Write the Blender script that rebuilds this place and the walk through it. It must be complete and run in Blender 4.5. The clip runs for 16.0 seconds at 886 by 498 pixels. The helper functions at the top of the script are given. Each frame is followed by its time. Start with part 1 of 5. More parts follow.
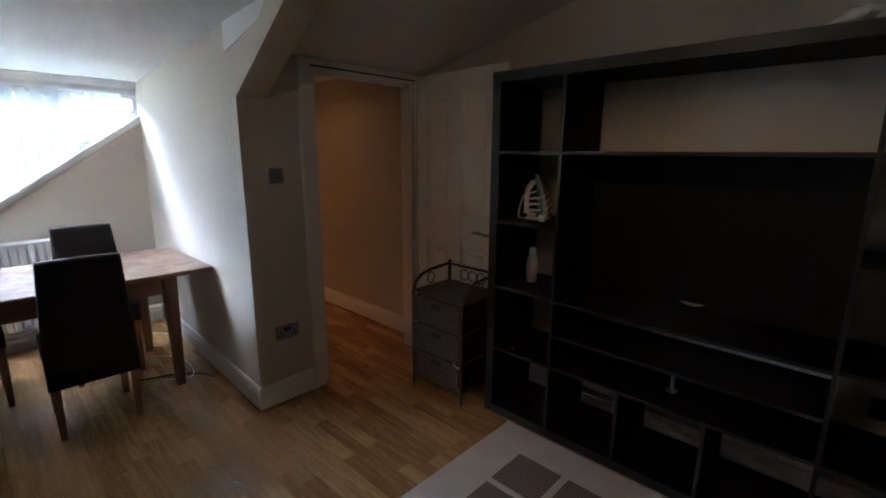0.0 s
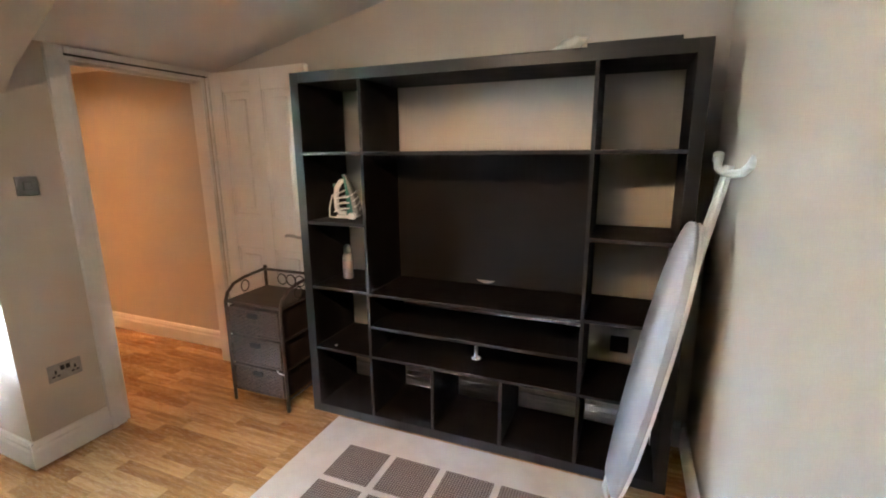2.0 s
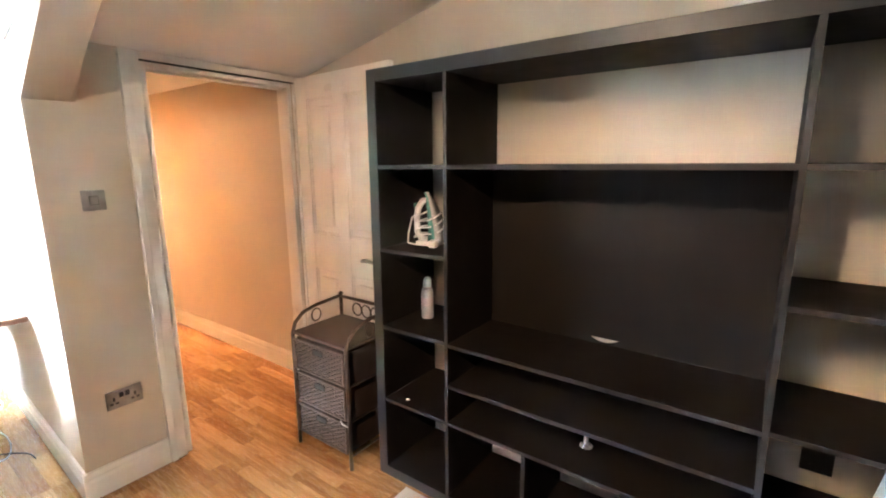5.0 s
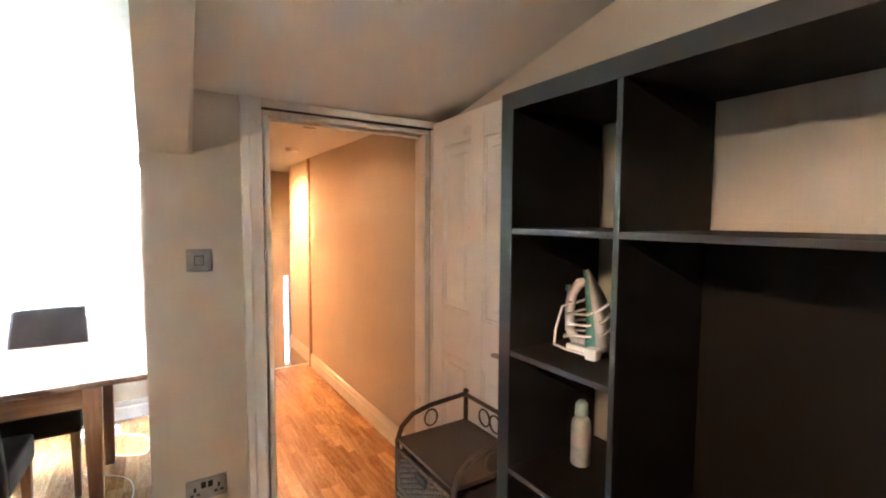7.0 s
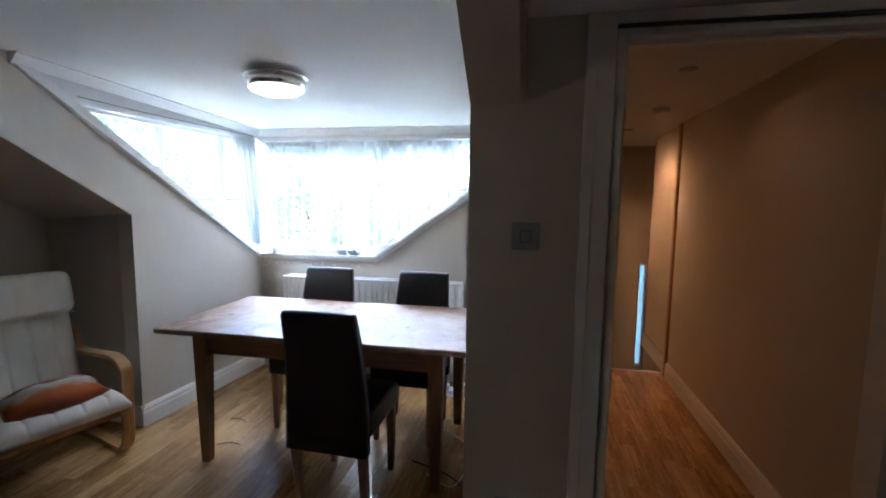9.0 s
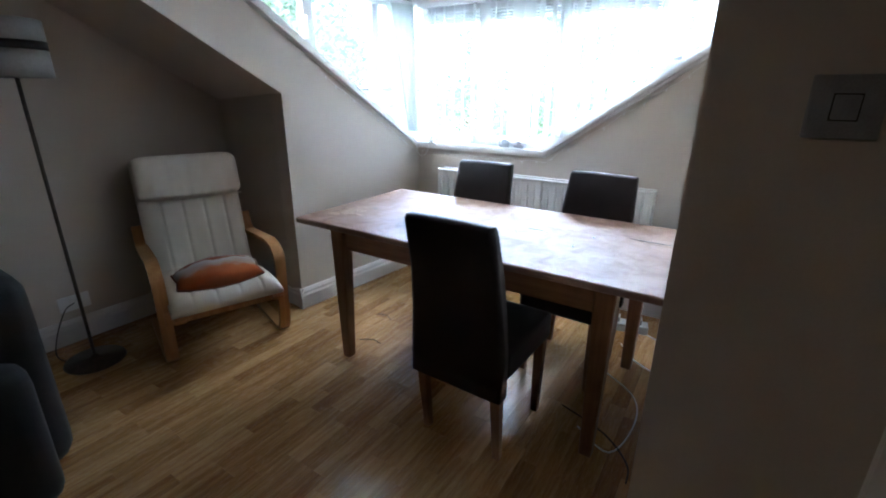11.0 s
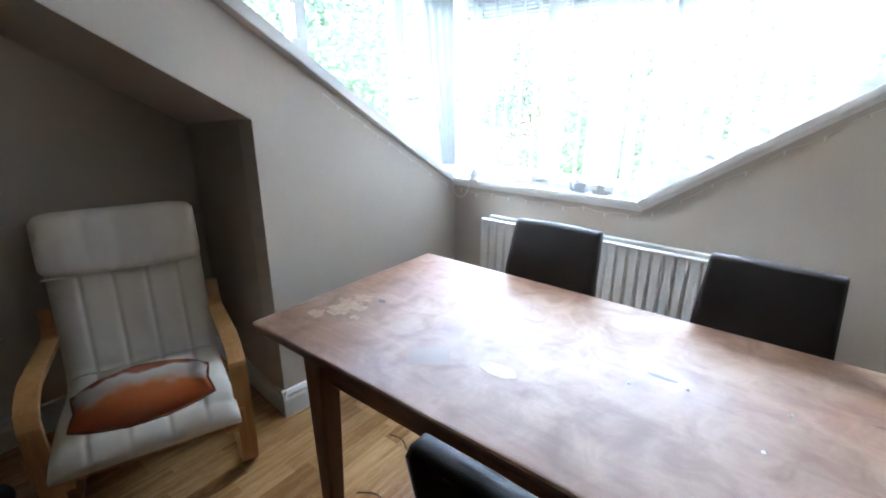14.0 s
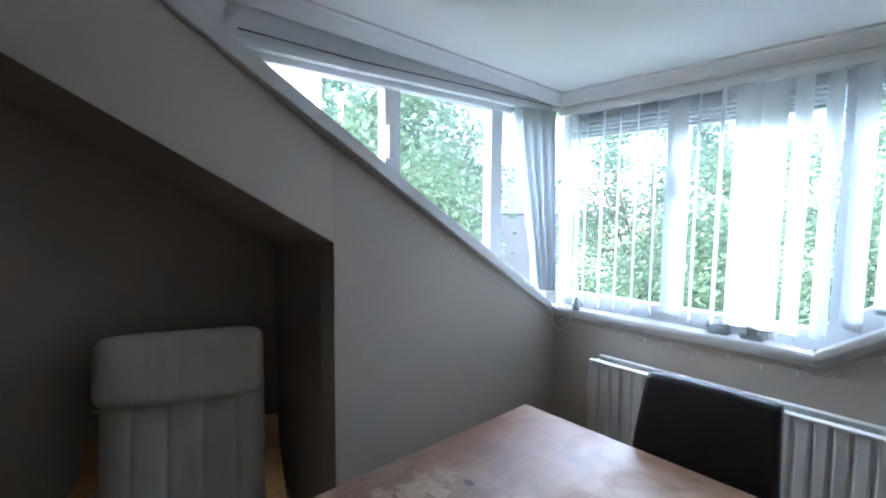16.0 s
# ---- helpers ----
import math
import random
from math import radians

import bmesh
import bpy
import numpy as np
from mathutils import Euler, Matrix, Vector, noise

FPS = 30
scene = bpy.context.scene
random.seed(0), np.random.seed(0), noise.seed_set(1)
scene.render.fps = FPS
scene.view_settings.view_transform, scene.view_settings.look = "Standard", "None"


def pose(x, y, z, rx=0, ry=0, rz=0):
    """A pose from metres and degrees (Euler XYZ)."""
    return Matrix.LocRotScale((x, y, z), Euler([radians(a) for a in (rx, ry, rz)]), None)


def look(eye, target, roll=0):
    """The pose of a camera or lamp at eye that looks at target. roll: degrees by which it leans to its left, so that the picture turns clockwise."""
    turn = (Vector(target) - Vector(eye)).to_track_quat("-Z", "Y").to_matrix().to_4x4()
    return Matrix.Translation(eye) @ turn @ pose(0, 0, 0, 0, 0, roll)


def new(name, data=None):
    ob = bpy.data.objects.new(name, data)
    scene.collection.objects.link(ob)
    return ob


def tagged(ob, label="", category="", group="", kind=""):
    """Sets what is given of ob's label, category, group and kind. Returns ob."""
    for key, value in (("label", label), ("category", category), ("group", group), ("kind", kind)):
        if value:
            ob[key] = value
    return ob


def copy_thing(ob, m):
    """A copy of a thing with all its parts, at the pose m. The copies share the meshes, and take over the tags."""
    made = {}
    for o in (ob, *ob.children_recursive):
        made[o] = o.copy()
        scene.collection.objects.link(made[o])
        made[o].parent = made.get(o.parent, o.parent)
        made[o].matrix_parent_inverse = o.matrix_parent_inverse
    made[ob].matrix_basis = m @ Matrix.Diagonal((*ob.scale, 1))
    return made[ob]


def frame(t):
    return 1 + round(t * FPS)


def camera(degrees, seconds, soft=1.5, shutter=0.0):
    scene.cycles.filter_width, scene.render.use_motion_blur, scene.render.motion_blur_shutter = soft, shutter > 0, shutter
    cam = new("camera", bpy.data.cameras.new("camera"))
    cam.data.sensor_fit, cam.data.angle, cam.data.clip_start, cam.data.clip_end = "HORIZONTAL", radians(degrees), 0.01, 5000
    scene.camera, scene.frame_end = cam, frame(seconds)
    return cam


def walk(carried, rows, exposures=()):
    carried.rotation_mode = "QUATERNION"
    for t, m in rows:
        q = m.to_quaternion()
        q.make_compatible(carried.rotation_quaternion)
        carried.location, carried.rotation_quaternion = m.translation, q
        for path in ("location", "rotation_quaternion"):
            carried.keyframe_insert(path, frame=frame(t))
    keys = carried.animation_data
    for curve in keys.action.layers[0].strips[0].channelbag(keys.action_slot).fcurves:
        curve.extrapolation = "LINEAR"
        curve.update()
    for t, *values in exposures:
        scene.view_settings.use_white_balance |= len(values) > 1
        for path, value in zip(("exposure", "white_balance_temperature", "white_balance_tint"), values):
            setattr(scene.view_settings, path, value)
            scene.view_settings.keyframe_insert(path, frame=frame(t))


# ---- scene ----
cam = camera(88.6, 16.0, 2.0)
PATH = [
    (0, (1.472, -1.91, 1.461), (0.126, -0.491, 1.042), 0.3),
    (0.5, (1.507, -1.918, 1.46), (0.365, -0.331, 1.04), 0.1),
    (1, (1.552, -1.911, 1.464), (0.563, -0.229, 1.026), -0.1),
    (1.5, (1.595, -1.909, 1.473), (0.73, -0.161, 1.031), -0.4),
    (2, (1.609, -1.926, 1.473), (0.869, -0.118, 1.045), -0.5),
    (2.5, (1.599, -1.926, 1.48), (0.935, -0.093, 1.036), -0.6),
    (3, (1.596, -1.873, 1.494), (0.942, -0.043, 1.019), -0.6),
    (5.5, (1.338, -1.267, 1.476), (0.042, 0.215, 1.128), -0.3),
    (6, (1.252, -1.117, 1.477), (-0.143, 0.277, 1.148), -0.2),
    (6.5, (1.154, -0.962, 1.478), (-0.345, 0.332, 1.197), -0.0),
    (7, (1.041, -0.866, 1.495), (-0.64, 0.209, 1.358), 0.3),
    (7.5, (0.908, -0.802, 1.478), (-0.952, -0.074, 1.373), 0.2),
    (8, (0.752, -0.76, 1.463), (-1.217, -0.414, 1.389), 0.7),
    (8.5, (0.618, -0.751, 1.454), (-1.378, -0.783, 1.331), 1.1),
    (9, (0.497, -0.707, 1.433), (-1.456, -1.082, 1.222), 0.8),
    (9.5, (0.38, -0.705, 1.436), (-1.477, -1.377, 1.125), -0.0),
    (10, (0.242, -0.714, 1.395), (-1.509, -1.574, 0.953), 0.5),
    (12.5, (-0.522, -1.151, 1.331), (-2.012, -2.229, 0.544), 0.2),
    (13, (-0.664, -1.257, 1.333), (-2.144, -2.371, 0.579), 0.1),
    (13.5, (-0.783, -1.334, 1.373), (-2.255, -2.478, 0.648), 0.1),
    (14, (-0.869, -1.396, 1.407), (-2.367, -2.562, 0.776), 0.4),
    (14.5, (-0.965, -1.429, 1.43), (-2.485, -2.63, 0.933), 0.4),
    (15, (-1.045, -1.486, 1.472), (-2.584, -2.718, 1.136), 0.6),
    (15.5, (-1.089, -1.558, 1.47), (-2.577, -2.877, 1.257), 0.7),
    (16, (-1.069, -1.656, 1.433), (-2.4, -3.14, 1.27), 0.6),
]
EXPOSURE = [(0, 5.0, 5800, 13), (0.5, 5.78, 5950, 13), (1, 6.6, 6000, 13), (1.5, 7.2, 6000, 13), (2, 7.7, 6000, 13), (3, 8.0, 6000, 13), (5.5, 8.6, 6000, 13), (6.5, 8.2, 6000, 13), (7, 8.1, 6000, 13), (8, 6.75, 5950, 13), (8.5, 5.55, 5750, 13), (9, 4.85, 5550, 13), (10, 4.68, 5550, 13), (12.5, 5.15, 5850, 12), (13.5, 5.0, 5850, 12), (14.5, 4.67, 5800, 12), (15, 4.37, 5650, 12), (16, 3.67, 5550, 12)]
walk(cam, [(t, look(eye, target, roll)) for t, eye, target, roll in PATH], EXPOSURE)

# ---- world and light ----
world = bpy.data.worlds.new("sky")
world.use_nodes = True
scene.world = world
wn = world.node_tree
sky = wn.nodes.new("ShaderNodeTexSky")
sky.sky_type, sky.sun_disc = "NISHITA", False
sky.sun_elevation, sky.sun_rotation = radians(47), radians(40)
sky.dust_density, sky.air_density = 2.0, 1.0
wn.nodes["Background"].inputs[1].default_value = 0.15
wn.links.new(sky.outputs[0], wn.nodes["Background"].inputs[0])
sun_data = bpy.data.lights.new("sun", "SUN")
sun_data.energy, sun_data.angle, sun_data.color = 5.0, radians(15), (1.0, 0.97, 0.92)
new("sun", sun_data).matrix_world = look((6, 7, 10), (0, 0, 0))


def area_lamp(name, eye, target, w, h, watts, colour):
    d = bpy.data.lights.new(name, "AREA")
    d.shape, d.size, d.size_y, d.energy, d.color = "RECTANGLE", w, h, watts, colour
    new(name, d).matrix_world = look(eye, target)


def spot_lamp(name, eye, target, watts, degrees, blend, colour, radius=0.03):
    d = bpy.data.lights.new(name, "SPOT")
    d.energy, d.spot_size, d.spot_blend, d.color, d.shadow_soft_size = watts, radians(degrees), blend, colour, radius
    new(name, d).matrix_world = look(eye, target)


DAY = (0.80, 0.92, 1.0)
area_lamp("front_window_daylight", (-5.2, -2.0, 3.3), (-2.2, -1.9, 1.1), 4.0, 1.6, 38, DAY)
area_lamp("side_window_daylight", (-2.4, -5.0, 3.3), (-2.1, -2.4, 1.1), 2.6, 1.5, 23, DAY)
WARM = (1.0, 0.48, 0.19)
spot_lamp("corridor_downlight_near", (-1.90, 0.0, 2.05), (-1.90, 0.02, 0), 0.11, 165, 1.0, WARM)
spot_lamp("corridor_downlight_far", (-3.75, 0.1, 2.05), (-3.75, 0.14, 0), 1.6, 150, 0.8, WARM)
spot_lamp("room_downlight", (0.77, -2.10, 2.29), (0.936, 0.4, 0.337), 0.52, 52, 0.3, (1.0, 0.6, 0.33), 0.015)
# extra fill lamp added at the downlight to brighten upper wall, ceiling and door
spot_lamp("room_added_fill", (0.77, -2.10, 2.285), (0.85, 0.4, 1.35), 0.28, 150, 1.0, (1.0, 0.72, 0.46), 0.05)


# ---- materials ----
def mat(name, colour, rough=0.6, metal=0.0, spec=0.5):
    m = bpy.data.materials.new(name)
    m.use_nodes = True
    b = m.node_tree.nodes["Principled BSDF"]
    b.inputs["Base Color"].default_value = (*colour, 1)
    b.inputs["Roughness"].default_value = rough
    b.inputs["Metallic"].default_value = metal
    b.inputs["Specular IOR Level"].default_value = spec
    return m


def node(m, kind, **inputs):
    n = m.node_tree.nodes.new(kind)
    for k, v in inputs.items():
        n.inputs[k.replace("_", " ")].default_value = v
    return n


def link(m, a, b):
    m.node_tree.links.new(a, b)


def coords(m, scale=(1, 1, 1)):
    c = node(m, "ShaderNodeTexCoord")
    p = node(m, "ShaderNodeMapping", Scale=scale)
    link(m, c.outputs["Object"], p.inputs[0])
    return p.outputs[0]


def ramp(m, fac, stops):
    r = node(m, "ShaderNodeValToRGB")
    e = r.color_ramp.elements
    while len(e) < len(stops):
        e.new(0.5)
    for el, (pos, col) in zip(e, stops):
        el.position, el.color = pos, (*col, 1)
    link(m, fac, r.inputs[0])
    return r.outputs[0]


def bump(m, fac, strength=0.2, distance=0.002):
    b = node(m, "ShaderNodeBump", Strength=strength, Distance=distance)
    link(m, fac, b.inputs["Height"])
    link(m, b.outputs[0], m.node_tree.nodes["Principled BSDF"].inputs["Normal"])


def noisy(name, dark, light, scale=6, rough=0.6, stretch=(1, 1, 1), fine=120, relief=0.15, depth=0.001, metal=0.0, spec=0.5, spread=0.12):
    """Two scales of mottling in colour and gloss, and a fine relief."""
    m = mat(name, light, rough, metal, spec)
    b = m.node_tree.nodes["Principled BSDF"]
    co = coords(m, stretch)
    big = node(m, "ShaderNodeTexNoise", Scale=scale, Detail=6)
    small = node(m, "ShaderNodeTexNoise", Scale=fine, Detail=3)
    link(m, co, big.inputs[0])
    link(m, co, small.inputs[0])
    mix = node(m, "ShaderNodeMath")
    mix.operation = "MULTIPLY_ADD"
    mix.inputs[1].default_value = 0.35
    link(m, small.outputs[0], mix.inputs[0])
    sc = node(m, "ShaderNodeMath")
    sc.operation = "MULTIPLY"
    sc.inputs[1].default_value = 0.65
    link(m, big.outputs[0], sc.inputs[0])
    link(m, sc.outputs[0], mix.inputs[2])
    link(m, ramp(m, mix.outputs[0], [(0.35, dark), (0.65, light)]), b.inputs["Base Color"])
    rr = node(m, "ShaderNodeMapRange")
    rr.inputs["To Min"].default_value, rr.inputs["To Max"].default_value = max(0.02, rough - spread), min(1, rough + spread)
    link(m, big.outputs[0], rr.inputs[0])
    link(m, rr.outputs[0], b.inputs["Roughness"])
    bump(m, small.outputs[0], relief, depth)
    return m


PAINT = noisy("cream_wall_paint", (0.53, 0.47, 0.40), (0.58, 0.515, 0.44), 2.2, 0.75, fine=160, relief=0.25, depth=0.0008)
CEIL = noisy("white_ceiling_paint", (0.72, 0.71, 0.70), (0.78, 0.77, 0.76), 1.5, 0.85, fine=140, relief=0.2, depth=0.0008)
GLOSS = noisy("white_gloss_woodwork", (0.74, 0.72, 0.69), (0.80, 0.785, 0.76), 5, 0.32, fine=60, relief=0.06)
UPVC = noisy("white_plastic_frame", (0.78, 0.79, 0.80), (0.82, 0.83, 0.84), 4, 0.28, fine=40, relief=0.03)


def grain_wood(name, dark, mid, light, axis=0, rough=0.4, relief=0.12, per="object", spread=0.30):
    m = mat(name, mid, rough)
    b = m.node_tree.nodes["Principled BSDF"]
    st = [14.0, 14.0, 14.0]
    st[axis] = 1.0
    co = coords(m, st)
    if per == "object":
        rnd = node(m, "ShaderNodeObjectInfo").outputs["Random"]
    else:
        rnd = node(m, "ShaderNodeNewGeometry").outputs["Random Per Island"]
    off = node(m, "ShaderNodeVectorMath")
    off.operation = "MULTIPLY_ADD"
    cr = node(m, "ShaderNodeCombineXYZ")
    for k in range(3):
        link(m, rnd, cr.inputs[k])
    link(m, cr.outputs[0], off.inputs[0])
    off.inputs[1].default_value = (37.0, 53.0, 71.0)
    link(m, co, off.inputs[2])
    g = node(m, "ShaderNodeTexNoise", Scale=3.2, Detail=8, Roughness=0.62, Distortion=0.4)
    link(m, off.outputs[0], g.inputs[0])
    fine = node(m, "ShaderNodeTexNoise", Scale=26, Detail=3)
    link(m, off.outputs[0], fine.inputs[0])
    add = node(m, "ShaderNodeMath")
    add.operation = "MULTIPLY_ADD"
    link(m, rnd, add.inputs[0])
    add.inputs[1].default_value = spread
    sh = node(m, "ShaderNodeMath")
    sh.operation = "SUBTRACT"
    link(m, g.outputs[0], sh.inputs[0])
    sh.inputs[1].default_value = spread / 2
    link(m, sh.outputs[0], add.inputs[2])
    link(m, ramp(m, add.outputs[0], [(0.28, dark), (0.5, mid), (0.72, light)]), b.inputs["Base Color"])
    rr = node(m, "ShaderNodeMapRange")
    rr.inputs["To Min"].default_value, rr.inputs["To Max"].default_value = rough - 0.08, rough + 0.12
    link(m, fine.outputs[0], rr.inputs[0])
    link(m, rr.outputs[0], b.inputs["Roughness"])
    bump(m, fine.outputs[0], relief, 0.0006)
    return m


OAK = grain_wood("oak_floor", (0.25, 0.12, 0.043), (0.355, 0.19, 0.073), (0.50, 0.30, 0.13), 0, 0.24, spread=0.36)
OAK_ISLES = grain_wood("oak_floor_far", (0.25, 0.12, 0.043), (0.355, 0.19, 0.073), (0.50, 0.30, 0.13), 0, 0.24, per="island", spread=0.36)
UNDER = mat("dark_floor_gap", (0.16, 0.085, 0.035), 0.8)
TABLE = grain_wood("worn_table_top", (0.135, 0.06, 0.032), (0.18, 0.086, 0.048), (0.22, 0.115, 0.068), 1, 0.3)
TABLE.node_tree.nodes["Principled BSDF"].inputs["Specular IOR Level"].default_value = 0.45


def add_patina(m, scale, tint, amount):
    """Cloudy stains over the colour, with a duller sheen inside them."""
    b = m.node_tree.nodes["Principled BSDF"]
    was = b.inputs["Base Color"].links[0].from_socket
    gloss = b.inputs["Roughness"].links[0].from_socket
    n = node(m, "ShaderNodeTexNoise", Scale=scale, Detail=7, Roughness=0.6, Distortion=0.8)
    link(m, coords(m), n.inputs[0])
    f = ramp(m, n.outputs[0], [(0.42, (0, 0, 0)), (0.68, (amount, amount, amount))])
    mx = node(m, "ShaderNodeMix")
    mx.data_type = "RGBA"
    link(m, f, mx.inputs["Factor"])
    link(m, was, mx.inputs["A"])
    mx.inputs["B"].default_value = (*tint, 1)
    link(m, mx.outputs["Result"], b.inputs["Base Color"])
    add = node(m, "ShaderNodeMath")
    add.operation = "MULTIPLY_ADD"
    link(m, f, add.inputs[0])
    add.inputs[1].default_value = 0.3
    link(m, gloss, add.inputs[2])
    link(m, add.outputs[0], b.inputs["Roughness"])


TABLE_LEG = grain_wood("stained_table_wood", (0.19, 0.078, 0.032), (0.26, 0.115, 0.05), (0.32, 0.155, 0.072), 2, 0.4)
add_patina(TABLE, 2.6, (0.34, 0.235, 0.165), 0.85)
add_patina(TABLE, 9.0, (0.11, 0.05, 0.026), 0.55)
TABLE_RAIL = grain_wood("stained_table_rail", (0.19, 0.078, 0.032), (0.26, 0.115, 0.05), (0.32, 0.155, 0.072), 1, 0.4)
BIRCH = grain_wood("birch_bentwood", (0.36, 0.165, 0.055), (0.45, 0.22, 0.078), (0.52, 0.28, 0.11), 2, 0.38)
BLACK = noisy("black_brown_laminate", (0.0065, 0.005, 0.0044), (0.0105, 0.008, 0.007), 8, 0.6, fine=220, relief=0.1, spec=0.18)
# lighter, bluish laminate: window reflection on front edges put into the colour
EDGE_SHEEN = noisy("black_brown_edge_sheen", (0.009, 0.009, 0.010), (0.014, 0.014, 0.0155), 8, 0.4, fine=200, relief=0.1)
LEATHER = noisy("dark_brown_leatherette", (0.0115, 0.008, 0.0075), (0.019, 0.0135, 0.0125), 9, 0.42, fine=260, relief=0.4, depth=0.001, spec=0.25)


# ---- mesh helpers ----
def part(name, bm, material, parent=None, label="", smooth=False):
    me = bpy.data.meshes.new(name)
    bmesh.ops.recalc_face_normals(bm, faces=bm.faces)
    bm.to_mesh(me)
    bm.free()
    if smooth:
        for p in me.polygons:
            p.use_smooth = True
    me.materials.append(material)
    ob = new(name, me)
    if parent:
        ob.parent = parent
    if label:
        ob["label"] = label
    return ob


def thing(name, place, label, category, group="", turn=0):
    ob = new(name)
    ob.matrix_basis = pose(*place, 0, 0, turn)
    return tagged(ob, label, category, group)


def box(x0, x1, y0, y1, z0, z1, bevel=0.0, bm=None, seg=2):
    bm = bm or bmesh.new()
    r = bmesh.ops.create_cube(bm, size=1)
    vs = r["verts"]
    for v in vs:
        v.co = Vector(((x0 + x1) / 2 + v.co.x * (x1 - x0), (y0 + y1) / 2 + v.co.y * (y1 - y0), (z0 + z1) / 2 + v.co.z * (z1 - z0)))
    if bevel:
        es = list({e for v in vs for e in v.link_edges})
        bmesh.ops.bevel(bm, geom=es, offset=bevel, segments=seg, profile=0.6, affect="EDGES")
    return bm


def prism(poly, axis, a, b, bm=None, bevel=0.0):
    """A polygon in the plane across an axis, drawn out from a to b. x: (y, z), y: (x, z), z: (x, y)."""
    bm = bm or bmesh.new()
    put = {"x": lambda p, c: (c, p[0], p[1]), "y": lambda p, c: (p[0], c, p[1]), "z": lambda p, c: (p[0], p[1], c)}[axis]
    lo = [bm.verts.new(put(p, a)) for p in poly]
    hi = [bm.verts.new(put(p, b)) for p in poly]
    bm.faces.new(lo)
    bm.faces.new(hi[::-1])
    for i in range(len(poly)):
        j = (i + 1) % len(poly)
        bm.faces.new((lo[i], lo[j], hi[j], hi[i]))
    if bevel:
        bmesh.ops.bevel(bm, geom=bm.edges[:], offset=bevel, segments=2, affect="EDGES")
    return bm


def tube(points, radius, sides=8, bm=None, closed=False):
    bm = bm or bmesh.new()
    pts = [Vector(p) for p in points]
    rings = []
    side = None
    for i, p in enumerate(pts):
        a = pts[i - 1] if (i or closed) else p
        b = pts[(i + 1) % len(pts)] if (i < len(pts) - 1 or closed) else p
        d = (b - a).normalized()
        if side is None:
            side = d.orthogonal().normalized()
        side = (side - d * side.dot(d)).normalized()
        up = d.cross(side)
        r = radius[i] if isinstance(radius, (list, tuple)) else radius
        rings.append([bm.verts.new(p + r * (math.cos(2 * math.pi * k / sides) * side + math.sin(2 * math.pi * k / sides) * up)) for k in range(sides)])
    n = len(rings)
    for i in range(n if closed else n - 1):
        A, B = rings[i], rings[(i + 1) % n]
        for k in range(sides):
            bm.faces.new((A[k], A[(k + 1) % sides], B[(k + 1) % sides], B[k]))
    if not closed:
        bm.faces.new(rings[0][::-1])
        bm.faces.new(rings[-1])
    return bm


def lathe(profile, sides=24, bm=None, centre=(0, 0, 0)):
    bm = bm or bmesh.new()
    c = Vector(centre)
    rings = [[bm.verts.new(c + Vector((r * math.cos(2 * math.pi * k / sides), r * math.sin(2 * math.pi * k / sides), z))) for k in range(sides)] for r, z in profile]
    for A, B in zip(rings, rings[1:]):
        for k in range(sides):
            bm.faces.new((A[k], A[(k + 1) % sides], B[(k + 1) % sides], B[k]))
    bm.faces.new(rings[0][::-1])
    bm.faces.new(rings[-1])
    return bm


def structure(name, bm, material, label=""):
    return tagged(part(name, bm, material), label, "", "", "structure")


# ---- the large structure ----
XF, YR, YL, XD, YS, XE, YA = -2.975, -0.90, -3.05, -0.92, 0.40, 1.955, -3.78


def dormer_ceiling(x):                      # falls a little towards the window
    return 1.99 + 0.05 * (x - XF)


def roof_door(x):                           # sloping ceiling over the door
    return 1.97 + 0.22 * (x - XD)


def roof_alcove(x):                         # sloping soffit over the armchair
    return 1.325 + 0.56 * (x + 1.82)


def sill_slope(x):                          # roof line along the dormer's cheek
    return 0.96 + 0.63 * (x + 2.945)


def skew(bm, side):
    """The dormer's side walls run a little out of square."""
    for v in bm.verts:
        v.co.y += 0.088 * max(0.0, -1.82 - v.co.x) if side == "south" else 0.034 * max(0.0, XD - v.co.x)
    return bm


def landing_end():
    bm = box(-5.1, -5.0, -0.85, 0.545, -2.2, 2.2)
    box(-5.1, -5.0, 0.61, 1.2, -2.2, 2.2, 0, bm)
    box(-5.1, -5.0, 0.545, 0.61, 0.73, 2.2, 0, bm)
    return box(-5.1, -5.0, 0.545, 0.61, -2.2, -0.45, 0, bm)


structure("wall_shelf_side", box(XD - 0.1, XE + 0.1, YS, YS + 0.1, -0.05, 2.75), PAINT)
structure("wall_east", box(XE, XE + 0.1, YA - 0.1, YS, -0.05, 2.75), PAINT)
structure("wall_south", box(-2.15, XE, YA - 0.1, YA, -0.05, 2.75), PAINT)
structure("wall_door", prism([(YR + 0.15, -0.05), (-0.48, -0.05), (-0.48, 1.93), (0.305, 1.93), (0.305, -0.05), (YS, -0.05), (YS, 2.1), (YR + 0.15, 2.1)], "x", XD - 0.1, XD), PAINT)
structure("wall_dormer_north", skew(prism([(XF - 0.1, -0.05), (XD, -0.05), (XD, 1.725), (-0.05, 2.265), (-0.2, 2.32), (XF - 0.1, 2.32)], "y", YR, YR + 0.15), "north"), PAINT)
structure("wall_dormer_south", skew(prism([(XF, -0.05), (-1.82, -0.05), (-1.82, sill_slope(-1.82) - 0.012), (XF, sill_slope(XF) - 0.012)], "y", YL - 0.1, YL), "south"), PAINT)
structure("wall_dormer_south_upper", prism([(-1.82, 1.328), (-0.1, 2.29), (-0.85, 2.28), (-1.82, sill_slope(-1.82) - 0.012)], "y", YL - 0.1, YL), PAINT)
